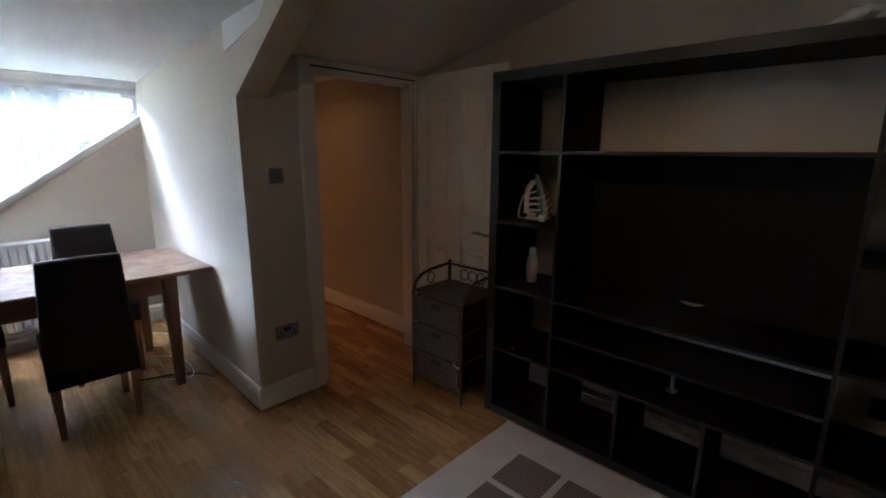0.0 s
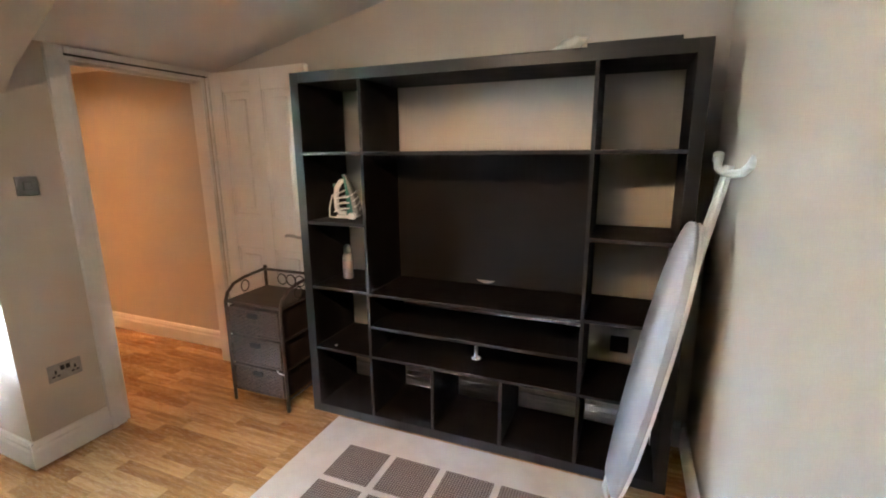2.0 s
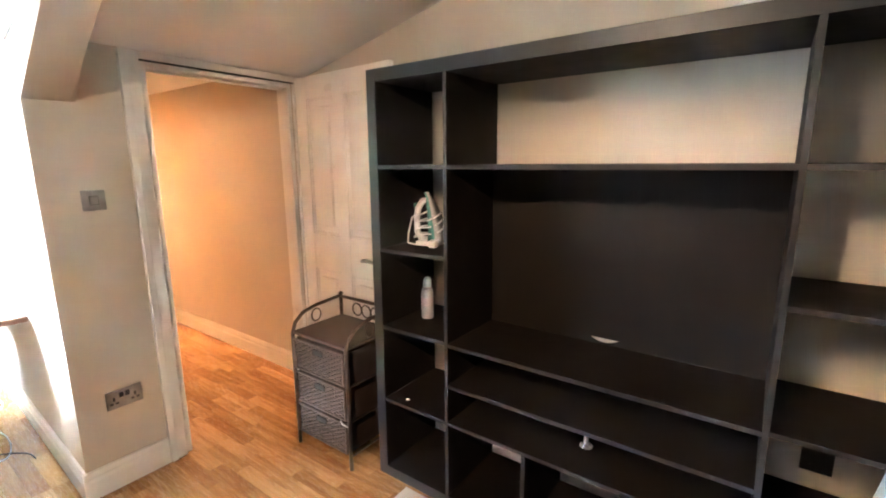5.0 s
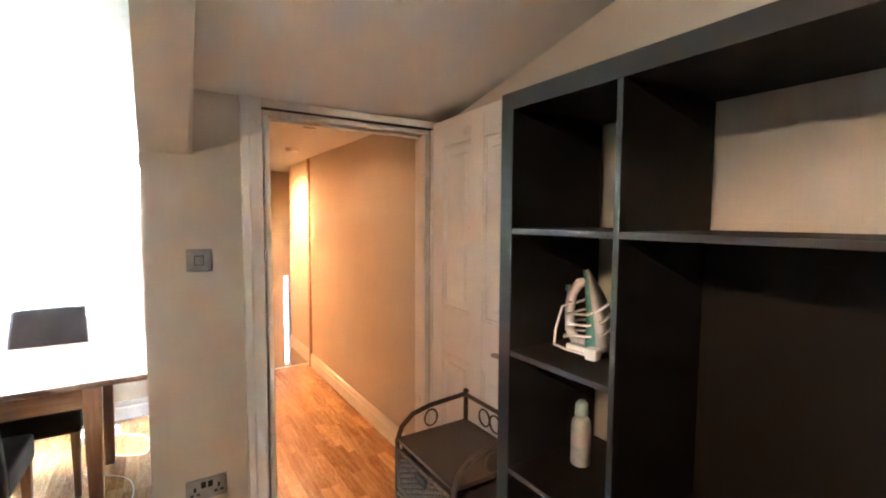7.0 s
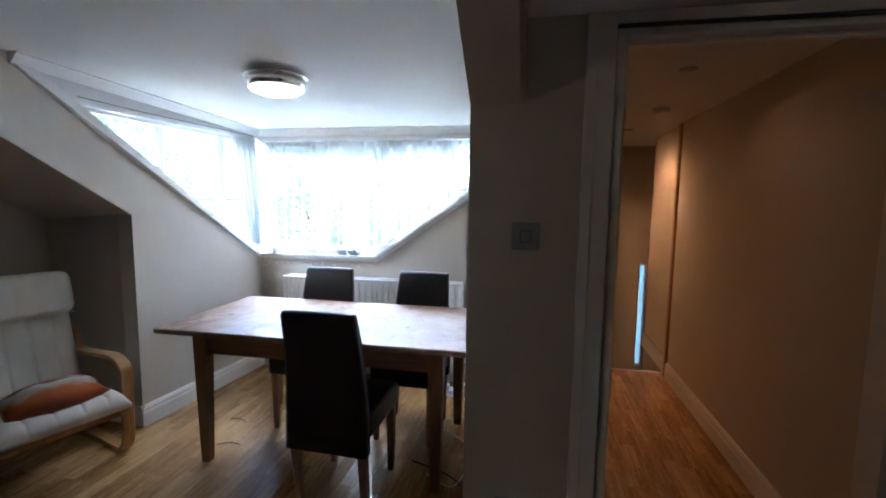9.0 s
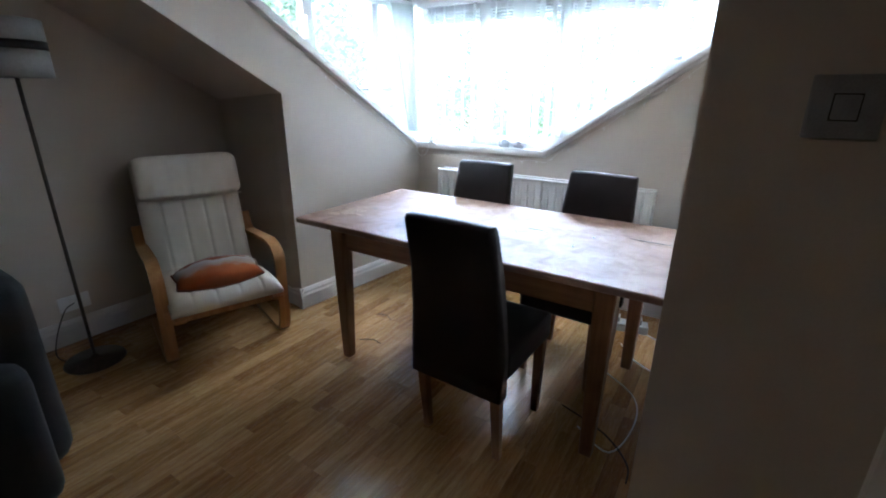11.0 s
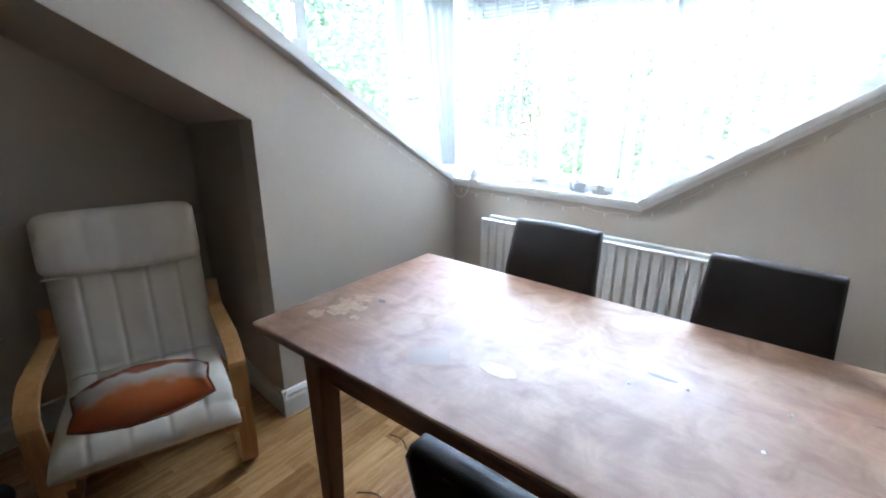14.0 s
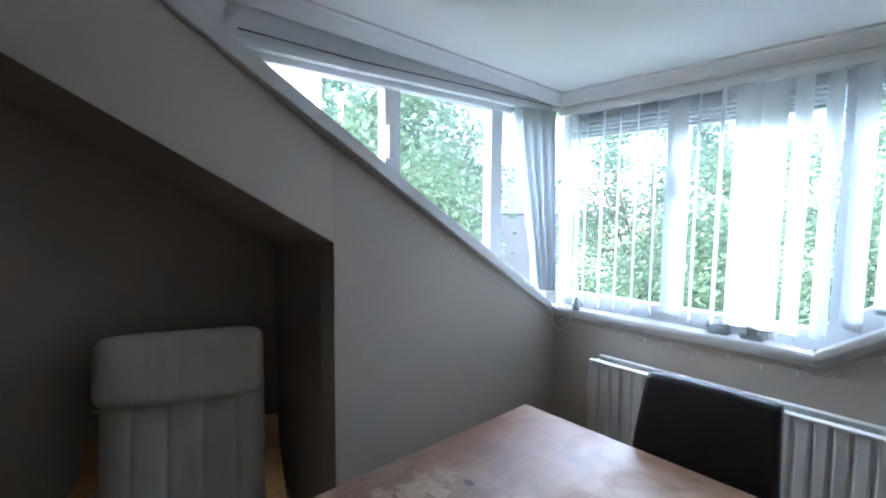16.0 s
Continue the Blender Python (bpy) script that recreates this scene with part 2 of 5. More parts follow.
structure("wall_alcove_end", prism([(-1.822, YL - 0.1), (-1.822, YL - 0.002), (-1.95, YL - 0.002), (-2.05, YA), (-1.90, YA)], "z", -0.05, 1.36), PAINT)
structure("wall_front", prism([(-3.2, -0.05), (YR + 0.2, -0.05), (YR + 0.2, 1.80), (-1.947, 0.94), (-3.2, 0.94)], "x", XF - 0.12, XF), PAINT)
structure("lintel_front", box(XF - 0.12, XF, -3.2, YR + 0.2, 1.92, 1.984), CEIL)
structure("lintel_side", skew(prism([(XF, 1.93), (-1.82, 1.93), (-1.82, dormer_ceiling(-1.82)), (XF, dormer_ceiling(XF))], "y", YL - 0.1, YL), "south"), CEIL)
structure("lintel_side_upper", prism([(-1.82, 1.93), (-1.40, 1.93), (-1.16, 2.08), (-1.82, dormer_ceiling(-1.82))], "y", YL - 0.1, YL), CEIL)
structure("ceiling_dormer", prism([(XF - 0.12, dormer_ceiling(XF - 0.12)), (-0.1, dormer_ceiling(-0.1)), (-0.1, 2.4), (XF - 0.12, 2.1)], "y", YL - 0.2, YR + 0.08), CEIL)
structure("ceiling_door_slope", prism([(XD - 0.1, roof_door(XD - 0.1)), (0.6, roof_door(0.6)), (0.6, roof_door(0.6) + 0.1), (XD - 0.1, 2.1)], "y", YR + 0.002, YS), CEIL)
structure("ceiling_alcove_slope", prism([(-2.2, roof_alcove(-2.2)), (0.35, roof_alcove(0.35)), (0.35, roof_alcove(0.35) + 0.1), (-2.2, roof_alcove(-2.2) + 0.1)], "y", YA, YL - 0.002), PAINT)
structure("ceiling_room", box(-0.1, XE, YA, YS, 2.32, 2.42), CEIL)
structure("ceiling_step", box(-0.1, 0.0, YL, YR, 2.13, 2.32), PAINT)
structure("ceiling_step_north", box(0.5, 0.6, YR, YS, roof_door(0.5), 2.32), PAINT)
# landing beyond the door
structure("wall_landing_north", box(-3.42, XD - 0.1, 0.44, 0.54, -0.05, 2.2), PAINT)
structure("wall_landing_south", box(-5.1, XF - 0.1, YR + 0.12, YR + 0.22, -2.2, 2.2), PAINT)
structure("wall_landing_end", landing_end(), PAINT)
structure("wall_stair_north", box(-4.3, -3.421, 0.46, 0.56, -2.2, 2.2), PAINT)
structure("wall_stair_return", box(-4.3, -4.2, 0.56, 1.2, -2.25, 2.2), PAINT)
# unseen slab, added to keep outdoor light from leaking into the stairwell
structure("light_stop_under_landing", box(-3.6, -3.53, -0.85, 0.56, -2.25, -0.04), PAINT)
structure("wall_stair_side", box(-5.1, -4.3, 1.2, 1.3, -2.25, 2.2), PAINT)
structure("ceiling_landing", box(-5.1, XD - 0.1, YR + 0.16, 1.2, 2.07, 2.17), CEIL)
structure("floor_base", box(-3.53, XE, YA, 0.54, -0.15, -0.012), UNDER)

# ---- floor strips: near ones singly, the rest joined ----
def strip_mesh(length):
    me = bpy.data.meshes.new("floor_strip")
    b = 0.00008
    bm = prism([(-length / 2 + b, -0.035 + b), (length / 2 - b, -0.035 + b), (length / 2 - b, 0.035 - b), (-length / 2 + b, 0.035 - b)], "z", -0.012, 0.0)
    bmesh.ops.recalc_face_normals(bm, faces=bm.faces)
    bm.to_mesh(me)
    bm.free()
    me.materials.append(OAK)
    return me


def lay_floor():
    rng = random.Random(4)
    floor = tagged(new("floor"), "golden oak strip floor, worn satin lacquer", "floor", "", "structure")
    meshes = {n: strip_mesh(n / 100) for n in (24, 30, 36, 42)}
    far = []
    count = 0
    y = YA + 0.035
    while y < 0.44:
        x = -3.53
        first = True
        while x < XE:
            n = rng.choice((9, 15, 21, 27, 33)) if first else rng.choice((24, 30, 36, 42))
            first = False
            cx = x + n / 200
            x += n / 100
            if cx < XD - 0.2 and y > YR + 0.09 and y < -0.76 and cx > -2.9:
                continue
            near = (-0.95 < cx < 0.3 and -1.75 < y < 0.3) or (-1.9 < cx < -0.9 and -3.3 < y < -2.3)
            if near and count < 300:
                ob = new("strip", meshes[n])
                ob.location = (cx, y, 0)
                ob.parent = floor
                count += 1
            else:
                far.append((cx, y, n / 100))
        y += 0.07
    verts, faces = [], []
    for cx, cy, L in far:
        k = len(verts)
        hx, hy = L / 2 - 0.0003, 0.0347
        for z in (-0.012, 0.0):
            verts += [(cx - hx, cy - hy, z), (cx + hx, cy - hy, z), (cx + hx, cy + hy, z), (cx - hx, cy + hy, z)]
        faces += [(k + 4, k + 5, k + 6, k + 7), (k, k + 1, k + 5, k + 4), (k + 1, k + 2, k + 6, k + 5), (k + 2, k + 3, k + 7, k + 6), (k + 3, k, k + 4, k + 7)]
    me = bpy.data.meshes.new("strips")
    me.from_pydata(verts, [], faces)
    me.materials.append(OAK_ISLES)
    ob = new("strips", me)
    ob.parent = floor
    ob["kind"] = "stuff"


# ---- skirting, architrave, door ----
SKIRT = [(0, 0), (0.018, 0), (0.018, 0.085), (0.013, 0.1), (0.015, 0.112), (0.008, 0.13), (0, 0.135)]


def skirting(name, a, b, out):
    """A moulded board along the wall from a to b, standing proud towards out."""
    a, b, o = Vector((*a, 0)), Vector((*b, 0)), Vector((*out, 0))
    bm = bmesh.new()
    rows = [[bm.verts.new(p + o * (d + 0.0005) + Vector((0, 0, h))) for d, h in SKIRT] for p in (a, b)]
    n = len(SKIRT)
    for k in range(n):
        bm.faces.new((rows[0][k], rows[0][(k + 1) % n], rows[1][(k + 1) % n], rows[1][k]))
    bm.faces.new(rows[0][::-1])
    bm.faces.new(rows[1])
    return structure(name, bm, GLOSS)


skirting("baseboard_dormer_north", (XF, YR + 0.07), (XD + 0.018, YR), (0.034, -1))
skirting("baseboard_door", (XD, YR - 0.017), (XD, -0.566), (1, 0))
skirting("baseboard_front", (XF, -2.93), (XF, YR + 0.05), (1, 0))
skirting("baseboard_dormer_south", (XF + 0.019, -2.948), (-1.82 + 0.018, YL), (0.088, 1))
skirting("baseboard_alcove", (-1.822, YL + 0.017), (-1.90, YA), (0.995, 0.1))
skirting("baseboard_south", (-1.88, YA), (XE, YA), (0, 1))
skirting("baseboard_east", (XE, YA + 0.02), (XE, YS), (-1, 0))
skirting("baseboard_shelf", (-0.1, YS), (XE - 0.02, YS), (0, -1))
skirting("baseboard_landing", (-3.42, 0.44), (XD - 0.1, 0.44), (0, -1))


def door_set():
    # casing mitred round the opening
    bm = bmesh.new()
    for y0, y1 in ((-0.565, -0.485), (0.31, YS - 0.002)):
        box(XD + 0.0005, XD + 0.02, y0, y1, 0, 1.966, 0.005, bm)
        box(XD + 0.019, XD + 0.026, y0 + (0.0 if y0 < 0 else 0.02), y0 + 0.03 if y0 < 0 else y1, 0, 1.966, 0.003, bm)
    box(XD + 0.001, XD + 0.022, -0.484, 0.309, 1.932, 1.966, 0.005, bm)
    structure("trim_door", bm, GLOSS)
    bm = bmesh.new()
    box(XD - 0.1, XD + 0.0, -0.479, -0.455, 0, 1.905, 0.002, bm)
    box(XD - 0.1, XD + 0.0, 0.28, 0.304, 0, 1.905, 0.002, bm)
    box(XD - 0.1, XD + 0.0, -0.479, 0.304, 1.906, 1.929, 0.002, bm)
    box(XD - 0.075, XD - 0.045, -0.454, -0.442, 0, 1.895, 0.002, bm)
    box(XD - 0.075, XD - 0.045, -0.454, 0.279, 1.892, 1.905, 0.002, bm)
    structure("trim_door_lining", bm, GLOSS)
    # dark strip painted in for the shadow line under the head casing
    structure("trim_door_head_shade", box(XD + 0.0005, XD + 0.0235, -0.484, 0.309, 1.926, 1.9312), SHADOW_GAP)


def door_leaf():
    """Panelled leaf, hinged by the shelf wall and swung fully into the room."""
    leaf = thing("door", (XD + 0.045, 0.30, 0.008), "white painted four-panel door standing open", "door", turn=-3)
    W, H, T = 0.765, 1.94, 0.036
    bm = bmesh.new()
    stiles = [(0, 0.1), (W / 2 - 0.045, W / 2 + 0.045), (W - 0.1, W)]
    rails = [(0, 0.2), (0.85, 1.06), (H - 0.12, H)]
    for a, b in stiles:
        box(a, b, 0, T, 0, H, 0.002, bm, 1)
    for a, b in rails:
        for c, d in ((0.1, W / 2 - 0.045), (W / 2 + 0.045, W - 0.1)):
            box(c, d, 0.001, T - 0.001, a, b, 0.002, bm, 1)
    part("leaf_frame", bm, GLOSS, leaf)
    for c, d in ((0.1, W / 2 - 0.045), (W / 2 + 0.045, W - 0.1)):
        for z0, z1 in ((0.2, 0.85), (1.06, H - 0.12)):
            bm = box(c, d, 0.013, T - 0.013, z0, z1)
            box(c + 0.045, d - 0.045, 0.004, T - 0.004, z0 + 0.045, z1 - 0.045, 0.0085, bm, 1)
            for m0, m1, n0, n1 in ((c, c + 0.014, z0, z1), (d - 0.014, d, z0, z1), (c + 0.014, d - 0.014, z0, z0 + 0.014), (c + 0.014, d - 0.014, z1 - 0.014, z1)):
                box(m0, m1, 0.005, T - 0.005, n0, n1, 0.004, bm, 1)
            part("panel", bm, GLOSS, leaf)
    h = part("handle", tube([(W - 0.06, -0.002, 0.96), (W - 0.06, -0.045, 0.96), (W - 0.075, -0.055, 0.96), (W - 0.12, -0.057, 0.966), (W - 0.16, -0.055, 0.967), (W - 0.185, -0.05, 0.96)], 0.009), STEEL, leaf, "brushed steel lever handle", True)
    part("handle_plate", box(W - 0.075, W - 0.045, -0.006, 0.0, 0.89, 1.03, 0.002), STEEL, leaf)
    return leaf


CHROME_PEG = noisy("bright_zinc", (0.6, 0.6, 0.6), (0.72, 0.72, 0.72), 30, 0.3, fine=200, metal=0.9)
STEEL = noisy("brushed_steel", (0.26, 0.255, 0.25), (0.36, 0.355, 0.35), 30, 0.42, fine=300, metal=0.8)
# near-black colour that stands for shade under the door head
SHADOW_GAP = mat("dark_shadow_gap", (0.03, 0.025, 0.02), 0.9)
door_set()
door_leaf()

# ---- windows ----
GLASS = mat("window_glass", (1, 1, 1), 0.0)
GLASS.node_tree.nodes["Principled BSDF"].inputs["Transmission Weight"].default_value = 1.0
GLASS.node_tree.nodes["Principled BSDF"].inputs["IOR"].default_value = 1.05


def pane(name, bm, parent):
    ob = part(name, bm, GLASS, parent)
    ob.visible_shadow = False
    return ob


def front_window():
    win = tagged(new("window_1"), "white plastic dormer window with a slanting lower corner", "window", "", "structure")
    x0, x1 = XF - 0.11, XF - 0.05
    d, yc, y0, y1 = 0.69, -1.93, -2.96, -0.825   # rise of the slanting side, its foot, the ends
    def low(y):
        return 0.985 if y < yc else 0.985 + d * (y - yc)
    rise = d * (y1 - yc)
    bars = bmesh.new()
    ys = [y0, -2.42, -1.87, -1.30, y1]
    prism([(y0, 0.98), (yc, 0.98), (y1, 0.98 + rise), (y1, 1.045 + rise), (yc - 0.02, 1.045), (y0, 1.045)], "x", x0, x1, bars)
    box(x0, x1, y0, y1, 1.86, 1.919, 0.004, bars, 1)
    for y in ys:
        w = 0.035
        a, b = max(y - w, y0), min(y + w, y1)
        if low(b) + 0.06 < 1.85:
            prism([(a, low(a) + 0.06), (b, low(b) + 0.06), (b, 1.862), (a, 1.862)], "x", x0 + 0.002, x1 - 0.002, bars)
    part("window_frame", bars, UPVC, win)
    for a, b in ((y0 + 0.04, -2.46), (-2.38, -1.91), (-1.83, -1.34)):
        for k in range(4):
            part("louvre", box(x0 + 0.004, x1 - 0.01, a, b, 1.79 + k * 0.018, 1.803 + k * 0.018, 0.002, None, 1), UPVC, win)
    for a, b in zip(ys, ys[1:]):
        pane("pane", prism([(a, low(a) + 0.05), (b, min(low(b) + 0.05, 1.865)), (b, 1.87), (a, 1.87)], "x", x0 + 0.025, x0 + 0.031), win)
    sill = bmesh.new()
    prism([(y0, 0.953), (yc + 0.01, 0.953), (yc, 0.98), (y0, 0.98)], "x", XF - 0.12, XF + 0.034, sill, 0.005)
    part("window_sill", sill, GLOSS, win)
    sill = prism([(yc + 0.011, 0.953), (y1, 0.953 + d * (y1 - yc - 0.011)), (y1, 0.98 + rise), (yc + 0.001, 0.98)], "x", XF - 0.119, XF + 0.034, None, 0.005)
    part("window_sill", sill, GLOSS, win)
    apron = prism([(y0, 0.935), (yc + 0.017, 0.935), (yc + 0.011, 0.9525), (y0, 0.9525)], "x", XF + 0.0005, XF + 0.018)
    prism([(yc + 0.018, 0.935), (y1, 0.935 + d * (y1 - yc - 0.018)), (y1, 0.9525 + d * (y1 - yc - 0.012)), (yc + 0.012, 0.9525)], "x", XF + 0.0005, XF + 0.018, apron)
    part("apron", apron, GLOSS, win)
    part("handle", box(XF - 0.05, XF - 0.025, -2.392, -2.372, 1.52, 1.62, 0.005), STEEL, win, "dull metal window handle")


MULLIONS = (-2.085, -2.62)


def side_window():
    win = tagged(new("window_2"), "white triangular cheek window along the roof line", "window", "", "structure")
    y0, y1 = YL - 0.1, YL - 0.05
    f = sill_slope
    bars = bmesh.new()
    prism([(XF, f(XF)), (-1.35, f(-1.35)), (-1.47, f(-1.35)), (XF, f(XF) + 0.075)], "y", y0, y1, bars)
    box(XF, -1.36, y0, y1, 1.885, 1.93, 0.004, bars, 1)
    for x in (XF + 0.03, *MULLIONS):
        a, b = x - 0.033, x + 0.033
        prism([(a, f(a) + 0.06), (b, f(b) + 0.06), (b, 1.887), (a, 1.887)], "y", y0 + 0.002, y1 - 0.002, bars)
    part("window_frame", skew(bars, "south"), UPVC, win)
    xs = [XF, MULLIONS[1], MULLIONS[0], -1.5]
    for a, b in zip(xs, xs[1:]):
        pane("pane", skew(prism([(a, f(a) + 0.05), (b, min(f(b) + 0.05, 1.895)), (b, 1.9), (a, 1.9)], "y", y0 + 0.02, y0 + 0.026), "south"), win)
    a, b = XF + 0.031, -1.22
    part("window_sill", skew(prism([(a, f(a) - 0.01), (b, f(b) - 0.01), (b, f(b) + 0.05), (a, f(a) + 0.03)], "y", YL - 0.098, YL + 0.016, None, 0.003), "south"), GLOSS, win)
    part("handle", skew(box(MULLIONS[0] + 0.01, MULLIONS[0] + 0.035, YL - 0.052, YL - 0.02, 1.63, 1.75, 0.005), "south"), UPVC, win)


front_window()
side_window()


# ---- open shelving unit for a television ----
def shelving_unit():
    u = thing("shelving_unit", (0, 0, 0), "black-brown open cube shelving unit with a large back panel", "shelving")
    D, S, t = 0.385, 1.85, 0.05
    def board(name, x0, x1, z0, z1, y0=0.0, y1=D, bev=0.0015, m=BLACK):
        ob = part(name, box(x0, x1, y0, y1, z0, z1, bev), m, u)
        # front faces take the colour with the painted window sheen
        ob.data.materials.append(EDGE_SHEEN)
        for f in ob.data.polygons:
            if f.normal.y < -0.9 and y0 < 0.1:
                f.material_index = 1
        return ob
    board("side", 0, t, 0, S)
    board("side", S - t, S, 0, S)
    board("top", t, S - t, S - t, S)
    board("bottom", t, S - t, 0, t)
    g = [0.394, 0.748, 1.102, 1.458]
    h = 0.008
    x1, x4 = 0.398, 1.464
    for x in (x1, x4):
        board("upright", x - h, x + h, t, S - t, 0.001)
    for z in g:
        board("shelf", t, x1 - h, z - h, z + h, 0.001)
    for z in g:
        board("shelf", x4 + h, S - t, z - h, z + h, 0.001)
    for z in (0.394, 0.564, 1.458):
        board("shelf", x1 + h, x4 - h, z - h, z + h, 0.001)
    board("shelf", x1 + h, x4 - h, 0.734, 0.75, 0.001, D - 0.001)
    for x in (0.752, 1.108):
        board("upright", x - h, x + h, t, 0.386, 0.001)
    board("back_panel", x1 + h, x4 - h, 0.752, 1.45, 0.355, 0.371)
    hole = [(0.87 + 0.11 * k / 12, 0.778 - 0.016 * math.sin(math.pi * k / 12)) for k in range(13)]
    part("cable_opening", prism(hole, "y", 0.3535, 0.3548), PAINT, u, "crescent cable opening showing the wall")
    part("bracket", lathe([(0.004, 0.4025), (0.024, 0.403), (0.024, 0.407), (0.009, 0.409), (0.009, 0.474), (0.013, 0.475), (0.013, 0.478), (0.003, 0.4785)], 18, None, (0.931, 0.176, 0)), CHROME_PEG, u, "metal support peg", True)
    return u


def dining_table():
    t = thing("dining_table", (-1.93, -1.764, 0), "reddish-brown wooden dining table with a worn scratched top", "table")
    X, Y = 0.43, 0.876
    bm = box(-X, X, -Y, Y, 0.716, 0.746, 0.012, None, 3)
    part("tabletop", bm, TABLE, t)
    for s in (-1, 1):
        part("apron", box(-X + 0.1, X - 0.1, s * (Y - 0.24) - 0.011, s * (Y - 0.24) + 0.011, 0.61, 0.716), TABLE_LEG, t)
        part("apron", box(s * (X - 0.075) - 0.011, s * (X - 0.075) + 0.011, -Y + 0.28, Y - 0.28, 0.61, 0.716), TABLE_RAIL, t)
        for r in (-1, 1):
            cx, cy = s * (X - 0.075), r * (Y - 0.24)
            bm = bmesh.new()
            lo, hi = 0.024, 0.038
            bmesh.ops.create_cube(bm, size=1)
            for v in bm.verts:
                w = hi if v.co.z > 0 else lo
                v.co = Vector((cx + (w if v.co.x > 0 else -w), cy + (w if v.co.y > 0 else -w), 0.716 if v.co.z > 0 else 0))
            bmesh.ops.bevel(bm, geom=bm.edges[:], offset=0.004, segments=1, affect="EDGES")
            part("leg", bm, TABLE_LEG, t)


CHAIR_TOP = 0.955


def dining_chair():
    """Upholstered chair; it faces -x, the back stands at +x."""
    c = thing("dining_chair", (0, 0, 0), "dark brown leatherette dining chair with wooden legs", "chair", "dining chairs")
    w = 0.195
    bm = bmesh.new()
    prof = [(0.0, 0.30), (0.0, 0.47), (0.008, 0.6), (0.03, 0.78), (0.072, CHAIR_TOP - 0.012), (0.085, CHAIR_TOP), (0.115, CHAIR_TOP), (0.125, CHAIR_TOP - 0.014), (0.085, 0.76), (0.062, 0.58), (0.058, 0.40), (0.058, 0.30)]
    rows = []
    for y, sx in ((-w, 0.9), (-w + 0.014, 1), (-0.07, 1), (0.07, 1), (w - 0.014, 1), (w, 0.9)):
        top = 0.0 if abs(y) > w - 0.02 else 0.004
        taper = lambda z: 1 - 0.16 * max(0, (z - 0.45) / 0.5)
        rows.append([bm.verts.new((0.031 + (x - 0.031) * sx if z < CHAIR_TOP - 0.05 else x, y * taper(z), z + (top if z > 0.9 else 0))) for x, z in prof])
    n = len(prof)
    for A, B in zip(rows, rows[1:]):
        for k in range(n):
            bm.faces.new((A[k], A[(k + 1) % n], B[(k + 1) % n], B[k]))
    bm.faces.new(rows[0][::-1])
    bm.faces.new(rows[-1])
    part("backrest", bm, LEATHER, c, "", True)
    bm = box(-0.40, 0.0, -w + 0.002, w - 0.002, 0.36, 0.475, 0.02, None, 3)
    for v in bm.verts:
        if v.co.z > 0.46:
            v.co.z += 0.012 * (1 - (v.co.y / w) ** 2)
    part("seat", bm, LEATHER, c, "", True)
    for sx, sy in ((-0.36, -1), (-0.36, 1), (0.03, -1), (0.03, 1)):
        bm = bmesh.new()
        bmesh.ops.create_cube(bm, size=1)
        cy = sy * (w - 0.03)
        for v in bm.verts:
            k = 0.021 if v.co.z > 0 else 0.015
            shift = 0.0 if v.co.z > 0 or sx < 0 else -0.04
            v.co = Vector((sx + shift + (k if v.co.x > 0 else -k), cy + (k if v.co.y > 0 else -k), 0.37 if v.co.z > 0 else 0))
        bmesh.ops.bevel(bm, geom=bm.edges[:], offset=0.003, segments=1, affect="EDGES")
        part("leg", bm, TABLE_LEG, c, "tapered wooden leg")
    return c


shelving_unit()
dining_table()
chair = dining_chair()
chair.matrix_basis = pose(-1.352, -1.574, 0, 0, 0, -2)
copy_thing(chair, pose(-2.345, -2.07, 0, 0, 0, 181))
copy_thing(chair, pose(-2.335, -1.397, 0, 0, 0, 178))


# ---- more materials ----
WICKER = noisy("dark_woven_wicker", (0.03, 0.022, 0.017), (0.13, 0.098, 0.08), 60, 0.55, fine=240, relief=0.6, depth=0.002, spec=0.25)
IRON_PAINT = noisy("dark_bronze_metal", (0.055, 0.044, 0.037), (0.10, 0.08, 0.066), 40, 0.4, fine=200, metal=0.6)
DARK_TOP = noisy("dark_stained_board", (0.03, 0.02, 0.015), (0.055, 0.038, 0.03), 12, 0.4, fine=160)
RUG = noisy("oatmeal_rug_pile", (0.50, 0.46, 0.42), (0.60, 0.56, 0.52), 7, 0.95, fine=420, relief=1.0, depth=0.003, spec=0.1)
CANVAS = noisy("cream_cotton_canvas", (0.73, 0.675, 0.59), (0.82, 0.77, 0.69), 6, 0.9, fine=350, relief=0.5, depth=0.001, spec=0.15)
WHITE_PLASTIC = noisy("white_plastic", (0.72, 0.72, 0.71), (0.8, 0.8, 0.79), 8, 0.4, fine=80, relief=0.05)
RADIATOR = noisy("white_radiator_enamel", (0.72, 0.71, 0.68), (0.78, 0.77, 0.74), 5, 0.35, fine=50, relief=0.05)
TEAL = noisy("teal_translucent_plastic", (0.05, 0.16, 0.14), (0.10, 0.26, 0.23), 20, 0.25, fine=120)
GREY_COVER = noisy("grey_board_cover", (0.31, 0.325, 0.35), (0.41, 0.425, 0.455), 5, 0.8, fine=300, relief=0.4)
BLACK_LEATHER = noisy("black_leather", (0.008, 0.008, 0.009), (0.016, 0.015, 0.015), 7, 0.45, fine=180, relief=0.5, depth=0.001, spec=0.25)
GREY_PLASTIC = noisy("grey_plastic", (0.22, 0.24, 0.24), (0.30, 0.32, 0.32), 14, 0.4, fine=90, relief=0.05)
DARK_PLASTIC = mat("black_plastic", (0.009, 0.009, 0.01), 0.5, 0.0, 0.3)
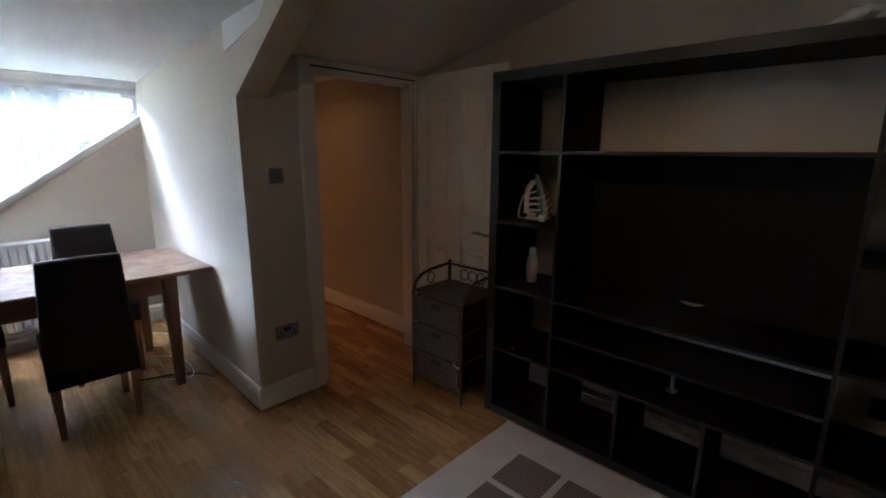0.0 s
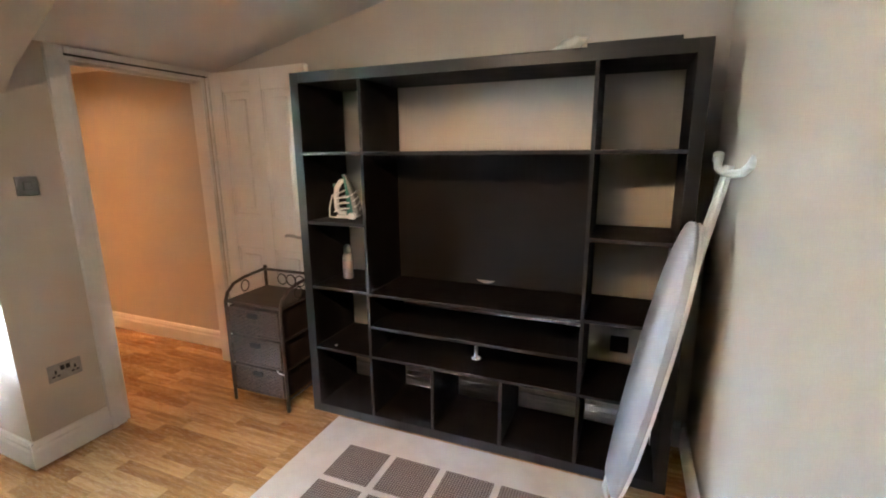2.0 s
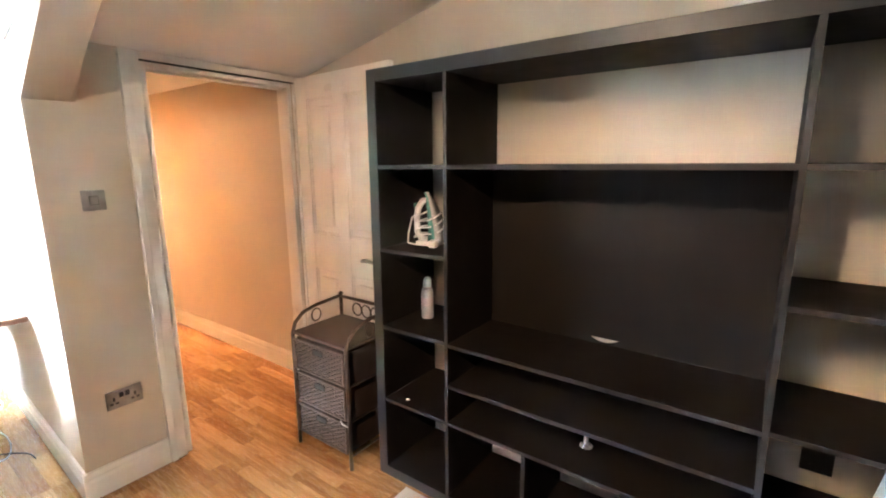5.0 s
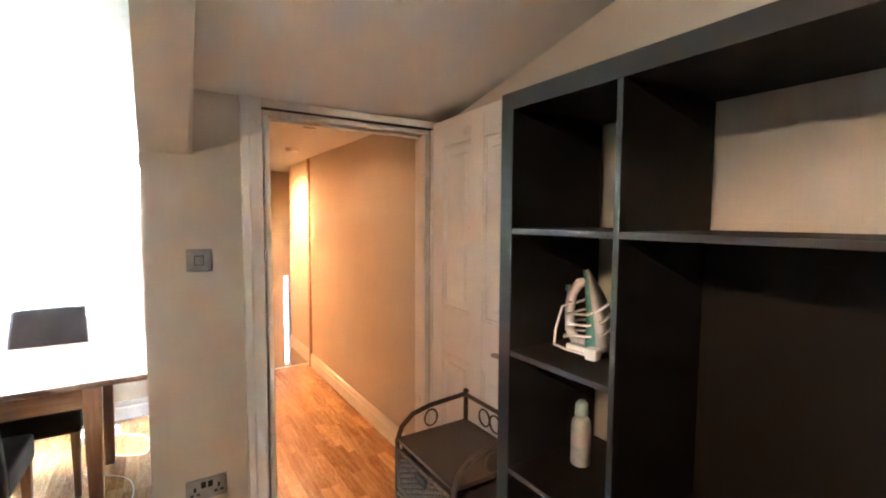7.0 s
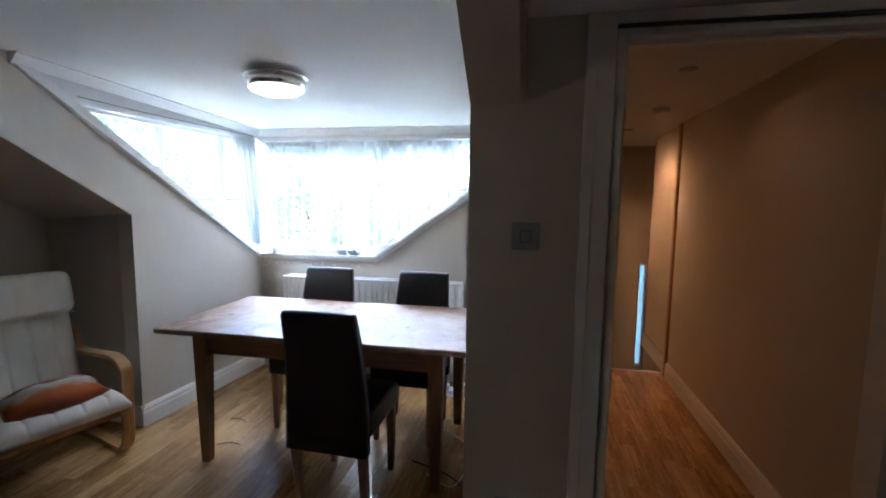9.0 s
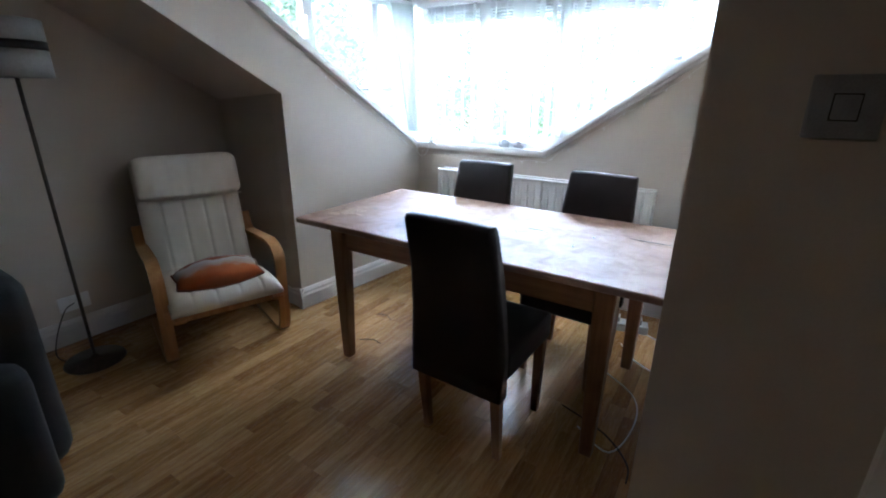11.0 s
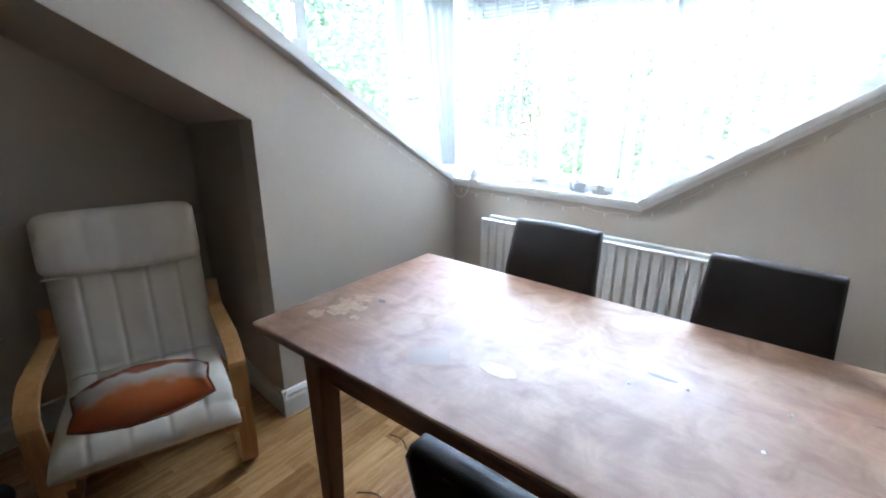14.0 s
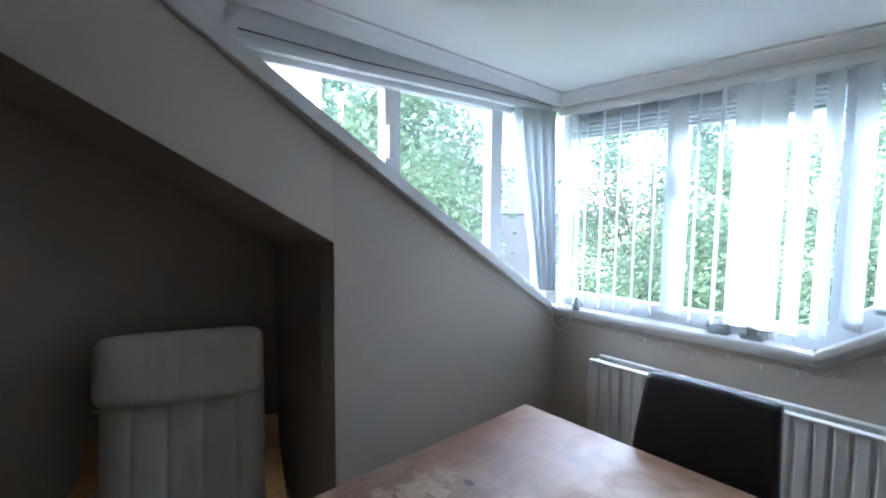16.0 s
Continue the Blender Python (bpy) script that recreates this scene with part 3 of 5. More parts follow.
CHROME = noisy("polished_chrome", (0.75, 0.74, 0.73), (0.85, 0.84, 0.83), 20, 0.08, fine=100, relief=0.0, metal=1.0, spread=0.03)
OPAL = mat("opal_glass", (0.85, 0.85, 0.83), 0.15)
OPAL.node_tree.nodes["Principled BSDF"].inputs["Emission Color"].default_value = (1.0, 0.96, 0.9, 1)
OPAL.node_tree.nodes["Principled BSDF"].inputs["Emission Strength"].default_value = 0.1
LAMP_SHADE = noisy("frosted_lamp_shade", (0.28, 0.28, 0.27), (0.36, 0.355, 0.34), 9, 0.6, fine=90)
CERAMIC = noisy("grey_glazed_pot", (0.42, 0.44, 0.45), (0.52, 0.54, 0.55), 12, 0.4, fine=90)
BARE = noisy("bare_timber_patch", (0.25, 0.155, 0.095), (0.39, 0.27, 0.18), 38, 0.55, fine=120)


def woven_square():
    """Ribbed brown weave in fine rows."""
    m = mat("brown_woven_square", (0.2, 0.17, 0.15), 0.95, 0.0, 0.1)
    b = m.node_tree.nodes["Principled BSDF"]
    c = coords(m, (1, 1, 1))
    w1 = node(m, "ShaderNodeTexWave", Scale=26.0, Distortion=0.6, Detail=2.0)
    w2 = node(m, "ShaderNodeTexWave", Scale=26.0, Distortion=0.6, Detail=2.0)
    w2.bands_direction = "Y"
    link(m, c, w1.inputs[0])
    link(m, c, w2.inputs[0])
    mul = node(m, "ShaderNodeMath")
    mul.operation = "MULTIPLY"
    link(m, w1.outputs["Fac"], mul.inputs[0])
    link(m, w2.outputs["Fac"], mul.inputs[1])
    link(m, ramp(m, mul.outputs[0], [(0.05, (0.12, 0.085, 0.075)), (0.6, (0.30, 0.265, 0.24))]), b.inputs["Base Color"])
    bump(m, mul.outputs[0], 0.8, 0.003)
    return m


def pillow_cloth():
    """Bands of grey and burnt orange across the cloth."""
    m = mat("orange_grey_cloth", (0.4, 0.14, 0.05), 0.9, 0.0, 0.15)
    b = m.node_tree.nodes["Principled BSDF"]
    co = coords(m)
    sep = node(m, "ShaderNodeSeparateXYZ")
    link(m, co, sep.inputs[0])
    nz = node(m, "ShaderNodeTexNoise", Scale=9, Detail=5)
    link(m, co, nz.inputs[0])
    ma = node(m, "ShaderNodeMath")
    ma.operation = "MULTIPLY_ADD"
    ma.inputs[1].default_value = 3.2
    link(m, sep.outputs["Y"], ma.inputs[0])
    soft = node(m, "ShaderNodeMath")
    soft.operation = "MULTIPLY_ADD"
    soft.inputs[1].default_value, soft.inputs[2].default_value = 0.4, 0.3
    link(m, nz.outputs[0], soft.inputs[0])
    link(m, soft.outputs[0], ma.inputs[2])
    link(m, ramp(m, ma.outputs[0], [(0.1, (0.20, 0.06, 0.03)), (0.29, (0.25, 0.09, 0.05)), (0.33, (0.46, 0.43, 0.40)), (0.48, (0.40, 0.32, 0.27)), (0.6, (0.42, 0.125, 0.04)), (0.8, (0.40, 0.09, 0.025)), (1.0, (0.30, 0.10, 0.05))]), b.inputs["Base Color"])
    f = node(m, "ShaderNodeTexNoise", Scale=300)
    link(m, co, f.inputs[0])
    bump(m, f.outputs[0], 0.4, 0.001)
    return m


WOVEN = woven_square()
PILLOW = pillow_cloth()


# ---- fixtures on walls and ceiling ----
def wall_switch():
    s = thing("light_switch", (XD, -0.721, 1.328), "brushed steel single light switch on the wall", "switch")
    part("plate", box(0.0005, 0.007, -0.043, 0.043, -0.043, 0.043, 0.003), STEEL, s)
    part("surround", box(0.0071, 0.0078, -0.0165, 0.0165, -0.0185, 0.0185, 0.0), DARK_PLASTIC, s)
    part("rocker", box(0.0072, 0.0115, -0.0145, 0.0145, -0.0165, 0.0165, 0.002), STEEL, s)


def wall_socket(name_label, place, turn, plate, insert, double=True):
    s = thing("wall_socket", place, name_label, "socket", turn=turn)
    w = 0.073 if double else 0.043
    part("plate", box(0.0005, 0.008, -w, w, -0.043, 0.043, 0.003), plate, s)
    for c in ((-0.042, 0.042) if double else (0,)):
        for dy, dz, a, b in ((0, 0.004, 0.004, 0.009), (-0.011, -0.017, 0.006, 0.004), (0.011, -0.017, 0.006, 0.004)):
            part("pin_hole", box(0.0081, 0.0095, c + dy - a, c + dy + a, dz - b, dz + b), insert, s)
    for c in ((-0.012, 0.012) if double else ()):
        part("rocker", box(0.0081, 0.013, c - 0.009, c + 0.009, 0.006, 0.03, 0.002), insert, s)


def radiator():
    r = thing("radiator", (XF, -1.915, 0.0), "white double-panel radiator under the dormer window", "radiator")
    h0, h1, half = 0.2, 0.82, 0.715
    for x, nm in ((0.19, "front_panel"), (0.11, "rear_panel")):
        bm = bmesh.new()
        n = 31
        prof = []
        y = -half
        step = 2 * half / n
        for k in range(n):
            prof += [(x - 0.006, y + step * 0.06), (x + 0.006, y + step * 0.22), (x + 0.006, y + step * 0.78), (x - 0.006, y + step * 0.94)]
            y += step
        fr = [bm.verts.new((px, py, h1 - 0.055)) for px, py in prof]
        lo = [bm.verts.new((px, py, h0 + 0.035)) for px, py in prof]
        tf = [bm.verts.new((x + 0.004, py, h1)) for px, py in prof]
        tl = [bm.verts.new((x + 0.0, py, h0)) for px, py in prof]
        bk = [bm.verts.new((x - 0.018, py, h1)) for px, py in prof]
        bl = [bm.verts.new((x - 0.018, py, h0)) for px, py in prof]
        for rows in ((bk, tf), (tf, fr), (fr, lo), (lo, tl), (tl, bl), (bl, bk)):
            for k in range(len(prof) - 1):
                bm.faces.new((rows[0][k], rows[0][k + 1], rows[1][k + 1], rows[1][k]))
        part(nm, bm, RADIATOR, r)
    part("top_rail", box(0.172, 0.2, -half - 0.004, half + 0.004, h1 - 0.008, h1 + 0.003, 0.003), RADIATOR, r)
    part("top_rail", box(0.092, 0.118, -half - 0.004, half + 0.004, h1 - 0.008, h1 + 0.003, 0.003), RADIATOR, r)
    for s in (-1, 1):
        part("end_cover", box(0.09, 0.195, s * half - 0.006, s * half + 0.006, h0, h1 - 0.01, 0.003), RADIATOR, r)
        part("bracket", box(0.0005, 0.1, s * 0.5 - 0.015, s * 0.5 + 0.015, 0.4, 0.7), RADIATOR, r)
    for s in (-1, 1):
        part("pipe", tube([(0.14, s * (half + 0.02), 0.0), (0.14, s * (half + 0.02), 0.22), (0.14, s * (half - 0.01), 0.24)], 0.008), WHITE_PLASTIC, r, "", True)
    part("valve", lathe([(0.012, 0), (0.02, 0.01), (0.02, 0.05), (0.012, 0.06)], 14, None, (0.14, half + 0.02, 0.2)), WHITE_PLASTIC, r, "white radiator valve", True)


def ceiling_lamp():
    l = thing("ceiling_light", (-1.665, -1.99, dormer_ceiling(-1.665) - 0.0075), "chrome flush ceiling light with a white glass bowl", "lamp")
    part("backplate", lathe([(0.14, -0.0005), (0.155, -0.006), (0.155, -0.014), (0.12, -0.018)], 40), CHROME, l, "", True)
    part("ring", lathe([(0.118, -0.0185), (0.142, -0.019), (0.136, -0.062), (0.118, -0.063)], 40), CHROME, l, "chrome ring", True)
    part("bowl", lathe([(0.128, -0.0635), (0.132, -0.068), (0.121, -0.08), (0.09, -0.092), (0.04, -0.099), (0.005, -0.1)], 40), OPAL, l, "white glass bowl", True)


def downlight(x, y, z, label):
    d = thing("downlight", (x, y, z), label, "lamp", "ceiling downlights")
    part("ring", lathe([(0.03, -0.0005), (0.042, -0.001), (0.042, -0.005), (0.03, -0.007)], 24), STEEL, d, "", True)
    part("bulb", lathe([(0.005, -0.001), (0.028, -0.002), (0.028, -0.004), (0.005, -0.005)], 20), GLOWING, d, "glowing bulb face", True)


GLOWING = mat("lit_bulb", (1, 0.85, 0.6), 0.3)
GLOWING.node_tree.nodes["Principled BSDF"].inputs["Emission Color"].default_value = (1.0, 0.7, 0.4, 1)
GLOWING.node_tree.nodes["Principled BSDF"].inputs["Emission Strength"].default_value = 2.5

wall_switch()
wall_socket("brushed steel double power socket above the baseboard", (XD, -0.718, 0.424), 0, STEEL, DARK_PLASTIC)
wall_socket("white double power socket low on the wall", (-0.865, YA, 0.225), 90, WHITE_PLASTIC, WHITE_PLASTIC)
wall_socket("black single power socket behind the shelving unit", (1.62, YS, 0.5), -90, DARK_PLASTIC, DARK_PLASTIC, False)
wall_socket("black single power socket behind the shelving unit", (0.30, YS, 0.52), -90, DARK_PLASTIC, DARK_PLASTIC, False)
radiator()
ceiling_lamp()
downlight(-1.90, 0.0, 2.07, "recessed spotlight in the landing ceiling")
downlight(-3.75, 0.1, 2.07, "recessed spotlight in the landing ceiling")
downlight(0.77, -2.10, 2.32, "recessed spotlight in the room ceiling")
alarm = thing("smoke_alarm", (-2.85, 0.13, 2.07), "round beige smoke alarm on the landing ceiling", "alarm")
part("body", lathe([(0.05, -0.0005), (0.052, -0.02), (0.045, -0.034), (0.01, -0.037)], 24), WHITE_PLASTIC, alarm, "", True)
part("base", lathe([(0.053, -0.0003), (0.056, -0.002), (0.056, -0.009), (0.05, -0.01)], 24), WHITE_PLASTIC, alarm, "", True)
structure("trim_landing_post", box(-3.475, -3.425, 0.425, 0.475, 0, 2.065, 0.004), TABLE_LEG)
skirting("baseboard_stair", (-4.3, 0.46), (-3.48, 0.46), (0, -1))
structure("trim_stair_nosing", box(-3.56, -3.531, -0.7, 0.45, -0.03, 0.003, 0.006), GLOSS)
FROST = mat("frosted_blue_glass", (0.10, 0.16, 0.20), 0.5)
frost_tr = node(FROST, "ShaderNodeBsdfTranslucent", Color=(0.72, 0.82, 0.88, 1))
frost_mix = node(FROST, "ShaderNodeMixShader", Fac=0.5)
link(FROST, FROST.node_tree.nodes["Principled BSDF"].outputs[0], frost_mix.inputs[1])
link(FROST, frost_tr.outputs[0], frost_mix.inputs[2])
link(FROST, frost_mix.outputs[0], FROST.node_tree.nodes["Material Output"].inputs[0])
structure("window_stair", box(-5.075, -5.065, 0.5455, 0.6095, -0.449, 0.729), FROST)
structure("floor_stair", box(-5.1, -3.53, -0.85, 1.2, -2.35, -2.25), OAK)


# ---- coving round the dormer ceiling ----
def coving(name, a, b, out):
    a, b, o = Vector((*a, dormer_ceiling(a[0]))), Vector((*b, dormer_ceiling(b[0]))), Vector((*out, 0.05 * out[0]))
    prof = [(0.0005, -0.0005), (0.055, -0.0005), (0.055, -0.008), (0.045, -0.012), (0.03, -0.03), (0.018, -0.042), (0.012, -0.05), (0.0005, -0.05)]
    bm = bmesh.new()
    rows = [[bm.verts.new(p + o * d + Vector((0, 0, h))) for d, h in prof] for p in (a, b)]
    n = len(prof)
    for k in range(n):
        bm.faces.new((rows[0][k], rows[0][(k + 1) % n], rows[1][(k + 1) % n], rows[1][k]))
    bm.faces.new(rows[0][::-1])
    bm.faces.new(rows[1])
    structure(name, bm, CEIL)


coving("trim_coving_front", (XF, -2.94), (XF, YR + 0.06), (1, 0))
coving("trim_coving_side", (XF, -2.948), (-1.22, YL), (0.05, 1))


# ---- vertical blind ----
def blind_cloth():
    m = mat("white_blind_cloth", (0.78, 0.79, 0.80), 0.85, 0.0, 0.1)
    b = m.node_tree.nodes["Principled BSDF"]
    tr = node(m, "ShaderNodeBsdfTranslucent", Color=(0.90, 0.92, 0.93, 1))
    mx = node(m, "ShaderNodeMixShader", Fac=0.5)
    link(m, b.outputs[0], mx.inputs[1])
    link(m, tr.outputs[0], mx.inputs[2])
    link(m, mx.outputs[0], m.node_tree.nodes["Material Output"].inputs[0])
    nz = node(m, "ShaderNodeTexNoise", Scale=160, Detail=2)
    link(m, coords(m, (1, 1, 0.25)), nz.inputs[0])
    bump(m, nz.outputs[0], 0.4, 0.001)
    return m


BLIND = blind_cloth()


def slat_mesh(w, h, curve=0.006):
    bm = bmesh.new()
    n = 6
    rows = []
    for z in (0, -0.03, -h * 0.5, -h):
        rows.append([bm.verts.new((curve * (1 - (2 * k / n - 1) ** 2), (k / n - 0.5) * w, z)) for k in range(n + 1)])
    for A, B in zip(rows, rows[1:]):
        for k in range(n):
            bm.faces.new((A[k], A[k + 1], B[k + 1], B[k]))
    bmesh.ops.solidify(bm, geom=bm.faces[:], thickness=0.0008)
    return bm


def front_blind():
    b = thing("vertical_blind", (XF - 0.005, 0, 0), "white fabric vertical blind with half-turned slats", "blind")
    part("head_rail", box(-0.016, 0.022, -2.94, -0.84, 1.895, 1.9195, 0.003), UPVC, b)
    rng = random.Random(8)
    y = -2.885
    k = 0
    while y < -0.93:
        low = 1.005 if y < -1.95 else 1.005 + 0.69 * (y + 1.95)
        if y < -2.80:
            turn = rng.uniform(50, 70)
        elif -2.47 < y < -2.39 or -2.24 < y < -2.04:
            turn = rng.uniform(10, 22)
        elif y < -2.04:
            turn = rng.uniform(60, 70)
        else:
            turn = rng.uniform(44, 54)
        s = part("slat", slat_mesh(0.089, 1.893 - low), BLIND, b)
        s.matrix_basis = pose(0.0, y, 1.893, 0, 0, -turn)
        if low < 1.8:
            w = part("weight", box(-0.003, 0.003, -0.043, 0.043, 0, 0.028, 0.001), UPVC, b)
            w.matrix_basis = pose(0.0, y, low - 0.004, 0, 0, -turn)
        y += 0.079 if y > -2.8 else 0.045
        k += 1


def side_blind():
    b = thing("vertical_blind", (0, 0, 0), "white fabric vertical blind drawn aside in the dormer corner", "blind")
    part("head_rail", skew(box(-2.93, -1.5, YL - 0.035, YL - 0.002, 1.905, 1.9295, 0.003), "south"), UPVC, b)
    part("cord", tube([(-1.52, YL + 0.012, 1.945), (-1.9, YL + 0.02, 1.94), (-2.4, YL + 0.075, 1.935), (-2.88, YL + 0.12, 1.93)], 0.0025, 6), DARK_TOP, b)
    for k in range(12):
        bm = bmesh.new()
        x = -2.70 - 0.018 * k
        zs = [1.904, 1.7, 1.4, 1.15, sill_slope(-2.9) + 0.07]
        rows = []
        for i, z in enumerate(zs):
            f = (1.904 - z) / (1.904 - zs[-1])
            cx = x + (-2.9 + 0.007 * (6 - k) - x) * f ** 1.1
            ww = 0.04 * (1 - 0.45 * f)
            rows.append([bm.verts.new((cx + ww * (j / 4 - 0.5), YL + 0.088 * (-1.82 - cx) - 0.005 + 0.018 * math.sin(k * 2.1 + j * 1.3) * (1 - 0.4 * f) + 0.003 * k, z)) for j in range(5)])
        for A, B in zip(rows, rows[1:]):
            for j in range(4):
                bm.faces.new((A[j], A[j + 1], B[j + 1], B[j]))
        bmesh.ops.solidify(bm, geom=bm.faces[:], thickness=0.0008)
        part("slat", bm, BLIND, b)


front_blind()
side_blind()


# ---- things in the living area ----
def rug():
    r = thing("rug", (0, 0, 0), "oatmeal rug with brown woven squares by the shelving unit", "rug")
    bm = box(0.19, 1.625, -2.05, -0.02, 0.0005, 0.009, 0.003)
    part("rug_base", bm, RUG, r)
    for i in range(4):
        for j in range(7):
            x, y = 0.392 + 0.263 * i, -0.215 - 0.263 * j
            sq = part("woven_square", box(x, x + 0.23, y - 0.23, y, 0.0092, 0.0125, 0.001, None, 1), WOVEN, r)
    part("hem", tube([(0.188, -2.05, 0.005), (0.188, -0.02, 0.005)], 0.005, 6), RUG, r)


def wicker_drawers():
    d = thing("drawer_unit", (-0.315, 0.085, 0), "dark wicker three-drawer unit on a bent metal frame", "drawers")
    w, dp = 0.2, 0.165
    for sx in (-1, 1):
        x = sx * w
        part("front_post", tube([(x, -dp, 0), (x, -dp, 0.62), (x, -dp + 0.02, 0.67), (x, -dp + 0.07, 0.71), (x, -dp + 0.15, 0.728), (x, dp, 0.74)], 0.010, 8), IRON_PAINT, d, "", True)
        part("rear_post", tube([(x, dp, 0), (x, dp, 0.745)], 0.010, 8), IRON_PAINT, d, "", True)
        part("finial", lathe([(0.004, 0.742), (0.013, 0.748), (0.013, 0.756), (0.004, 0.762)], 10, None, (x, dp, 0)), IRON_PAINT, d, "", True)
        for z in (0.07, 0.25, 0.43):
            part("side_rail", tube([(x, -dp, z), (x, dp, z)], 0.006, 6), IRON_PAINT, d)
        ring = [(x, -0.01 + 0.03 * math.cos(a), 0.675 + 0.034 * math.sin(a)) for a in [k * math.pi / 10 for k in range(20)]]
        part("ring", tube(ring, 0.004, 6, None, True), IRON_PAINT, d, "", True)
        part("side_panel", box(x - sx * 0.018 - 0.003, x - sx * 0.018 + 0.003, -dp + 0.012, dp - 0.012, 0.08, 0.60), DARK_TOP, d)
    part("back_rail", tube([(-w, dp, 0.735), (w, dp, 0.735)], 0.009, 8), IRON_PAINT, d, "", True)
    for c in (-0.07, 0.0, 0.07):
        ring = [(c + 0.034 * math.cos(a), dp, 0.68 + 0.034 * math.sin(a)) for a in [k * math.pi / 10 for k in range(20)]]
        part("ring", tube(ring, 0.004, 6, None, True), IRON_PAINT, d, "", True)
    part("top", box(-w - 0.002, w + 0.002, -dp - 0.002, dp + 0.002, 0.615, 0.63, 0.004), DARK_TOP, d, "dark stained top board")
    rng = random.Random(3)
    for k in range(3):
        z0 = 0.085 + 0.178 * k
        bm = bmesh.new()
        h, n = 0.155, 15
        # woven front: rows of rods passing over and under the stakes
        for r in range(n):
            z = z0 + h * (r + 0.5) / n
            pts = []
            for s in range(19):
                x = -w + 0.018 + (2 * w - 0.036) * s / 18
                pts.append((x, -dp - 0.001 + 0.0035 * (1 if (s + r) % 2 else -1), z + rng.uniform(-0.0008, 0.0008)))
            tube(pts, 0.0048, 5, bm)
        drw = part("drawer", box(-w + 0.02, w - 0.02, -dp + 0.004, dp - 0.02, z0 + 0.004, z0 + h - 0.006), WICKER, d, "woven wicker drawer")
        part("weave", bm, WICKER, drw)["kind"] = "stuff"
        part("rim", tube([(-w + 0.015, -dp - 0.006, z0 + h), (w - 0.015, -dp - 0.006, z0 + h)], 0.006, 6), WICKER, drw, "", True)
        part("rim", tube([(-w + 0.015, -dp - 0.006, z0), (w - 0.015, -dp - 0.006, z0)], 0.006, 6), WICKER, drw, "", True)
        for sx in (-1, 1):
            part("rim", tube([(sx * (w - 0.02), -dp - 0.006, z0), (sx * (w - 0.02), -dp - 0.006, z0 + h)], 0.007, 6), WICKER, drw, "", True)
        part("hand_hole", box(-0.035, 0.035, -dp - 0.009, -dp - 0.004, z0 + h - 0.05, z0 + h - 0.022, 0.006), DARK_PLASTIC, drw)
    part("tie", tube([(w, -dp - 0.01, 0.235), (w - 0.03, -dp - 0.016, 0.243), (w - 0.05, -dp - 0.012, 0.255)], 0.003, 6), WHITE_PLASTIC, d, "white cord tie")


def steam_iron():
    """Stands on its heel, nose up; the sole faces +x and bows back to the nose."""
    o = thing("steam_iron", (0.19, 0.20, 1.1105), "teal and white steam iron with its cord wound round", "iron", turn=6)
    H = 0.235
    def sole(z):
        return 0.045 - 0.07 * (z / H) ** 1.8
    def half(z):
        return 0.05 * max(0.06, 1 - (z / H) ** 2.4)
    def shell(name, back, front, m, label, z0=0.012, z1=H, shrink=1.0):
        bm, rings = bmesh.new(), []
        for k in range(13):
            z = z0 + (z1 - z0) * k / 12
            w, f = half(z) * shrink, sole(z) - front
            r = back(z)
            ring = [(f, -w), (f, w)] + [(f - r * math.sin(math.pi * q / 8) ** 0.7, w * math.cos(math.pi * q / 8)) for q in range(1, 8)]
            rings.append([bm.verts.new((x, y, z)) for x, y in ring])
        n = len(rings[0])
        for A, B in zip(rings, rings[1:]):
            for k in range(n):
                bm.faces.new((A[k], A[(k + 1) % n], B[(k + 1) % n], B[k]))
        bm.faces.new(rings[0][::-1])
        bm.faces.new(rings[-1])
        return part(name, bm, m, o, label, True)
    shell("body", lambda z: 0.065 * (1 - 0.75 * z / H), 0.006, TEAL, "teal plastic body")
    shell("skirt", lambda z: 0.014, 0.004, GREY_PLASTIC, "grey lower skirt", 0.01, H, 1.03)
    shell("soleplate", lambda z: 0.004, 0.0, STEEL, "steel soleplate", 0.012, H + 0.002, 1.04)
    part("heel", box(-0.07, 0.04, -0.042, 0.042, 0, 0.018, 0.006), WHITE_PLASTIC, o, "white heel rest")
    part("handle", tube([(-0.02, 0, 0.02), (-0.065, 0, 0.022), (-0.085, 0, 0.05), (-0.088, 0, 0.11), (-0.08, 0, 0.16), (-0.055, 0, 0.195), (-0.015, 0, 0.205)], [0.014, 0.016, 0.015, 0.015, 0.015, 0.014, 0.012], 10), WHITE_PLASTIC, o, "white handle", True)
    part("button", box(-0.10, -0.085, -0.009, 0.009, 0.165, 0.185, 0.004), TEAL, o)
    cord = []
    for k in range(56):
        a = k * 0.42
        lift = k / 55
        cord.append((-0.022 + (0.078 - 0.02 * lift) * math.cos(a), (0.056 - 0.012 * lift) * math.sin(a), 0.03 + 0.12 * lift + 0.014 * math.sin(a + 1.0) + 0.005 * math.sin(k * 1.3)))
    cord += [(-0.10, -0.02, 0.12), (-0.112, -0.035, 0.05), (-0.108, -0.045, 0.006), (-0.06, -0.058, 0.005), (0.0, -0.06, 0.005), (0.03, -0.068, 0.008)]
    part("cord", tube(cord, 0.004, 6), WHITE_PLASTIC, o, "white power cord", True)
    part("plug", box(0.025, 0.058, -0.088, -0.055, 0.0, 0.033, 0.006), WHITE_PLASTIC, o)


CAN_PAINT = noisy("pale_grey_blue_can", (0.30, 0.36, 0.37), (0.48, 0.50, 0.49), 25, 0.35, fine=90, relief=0.05)


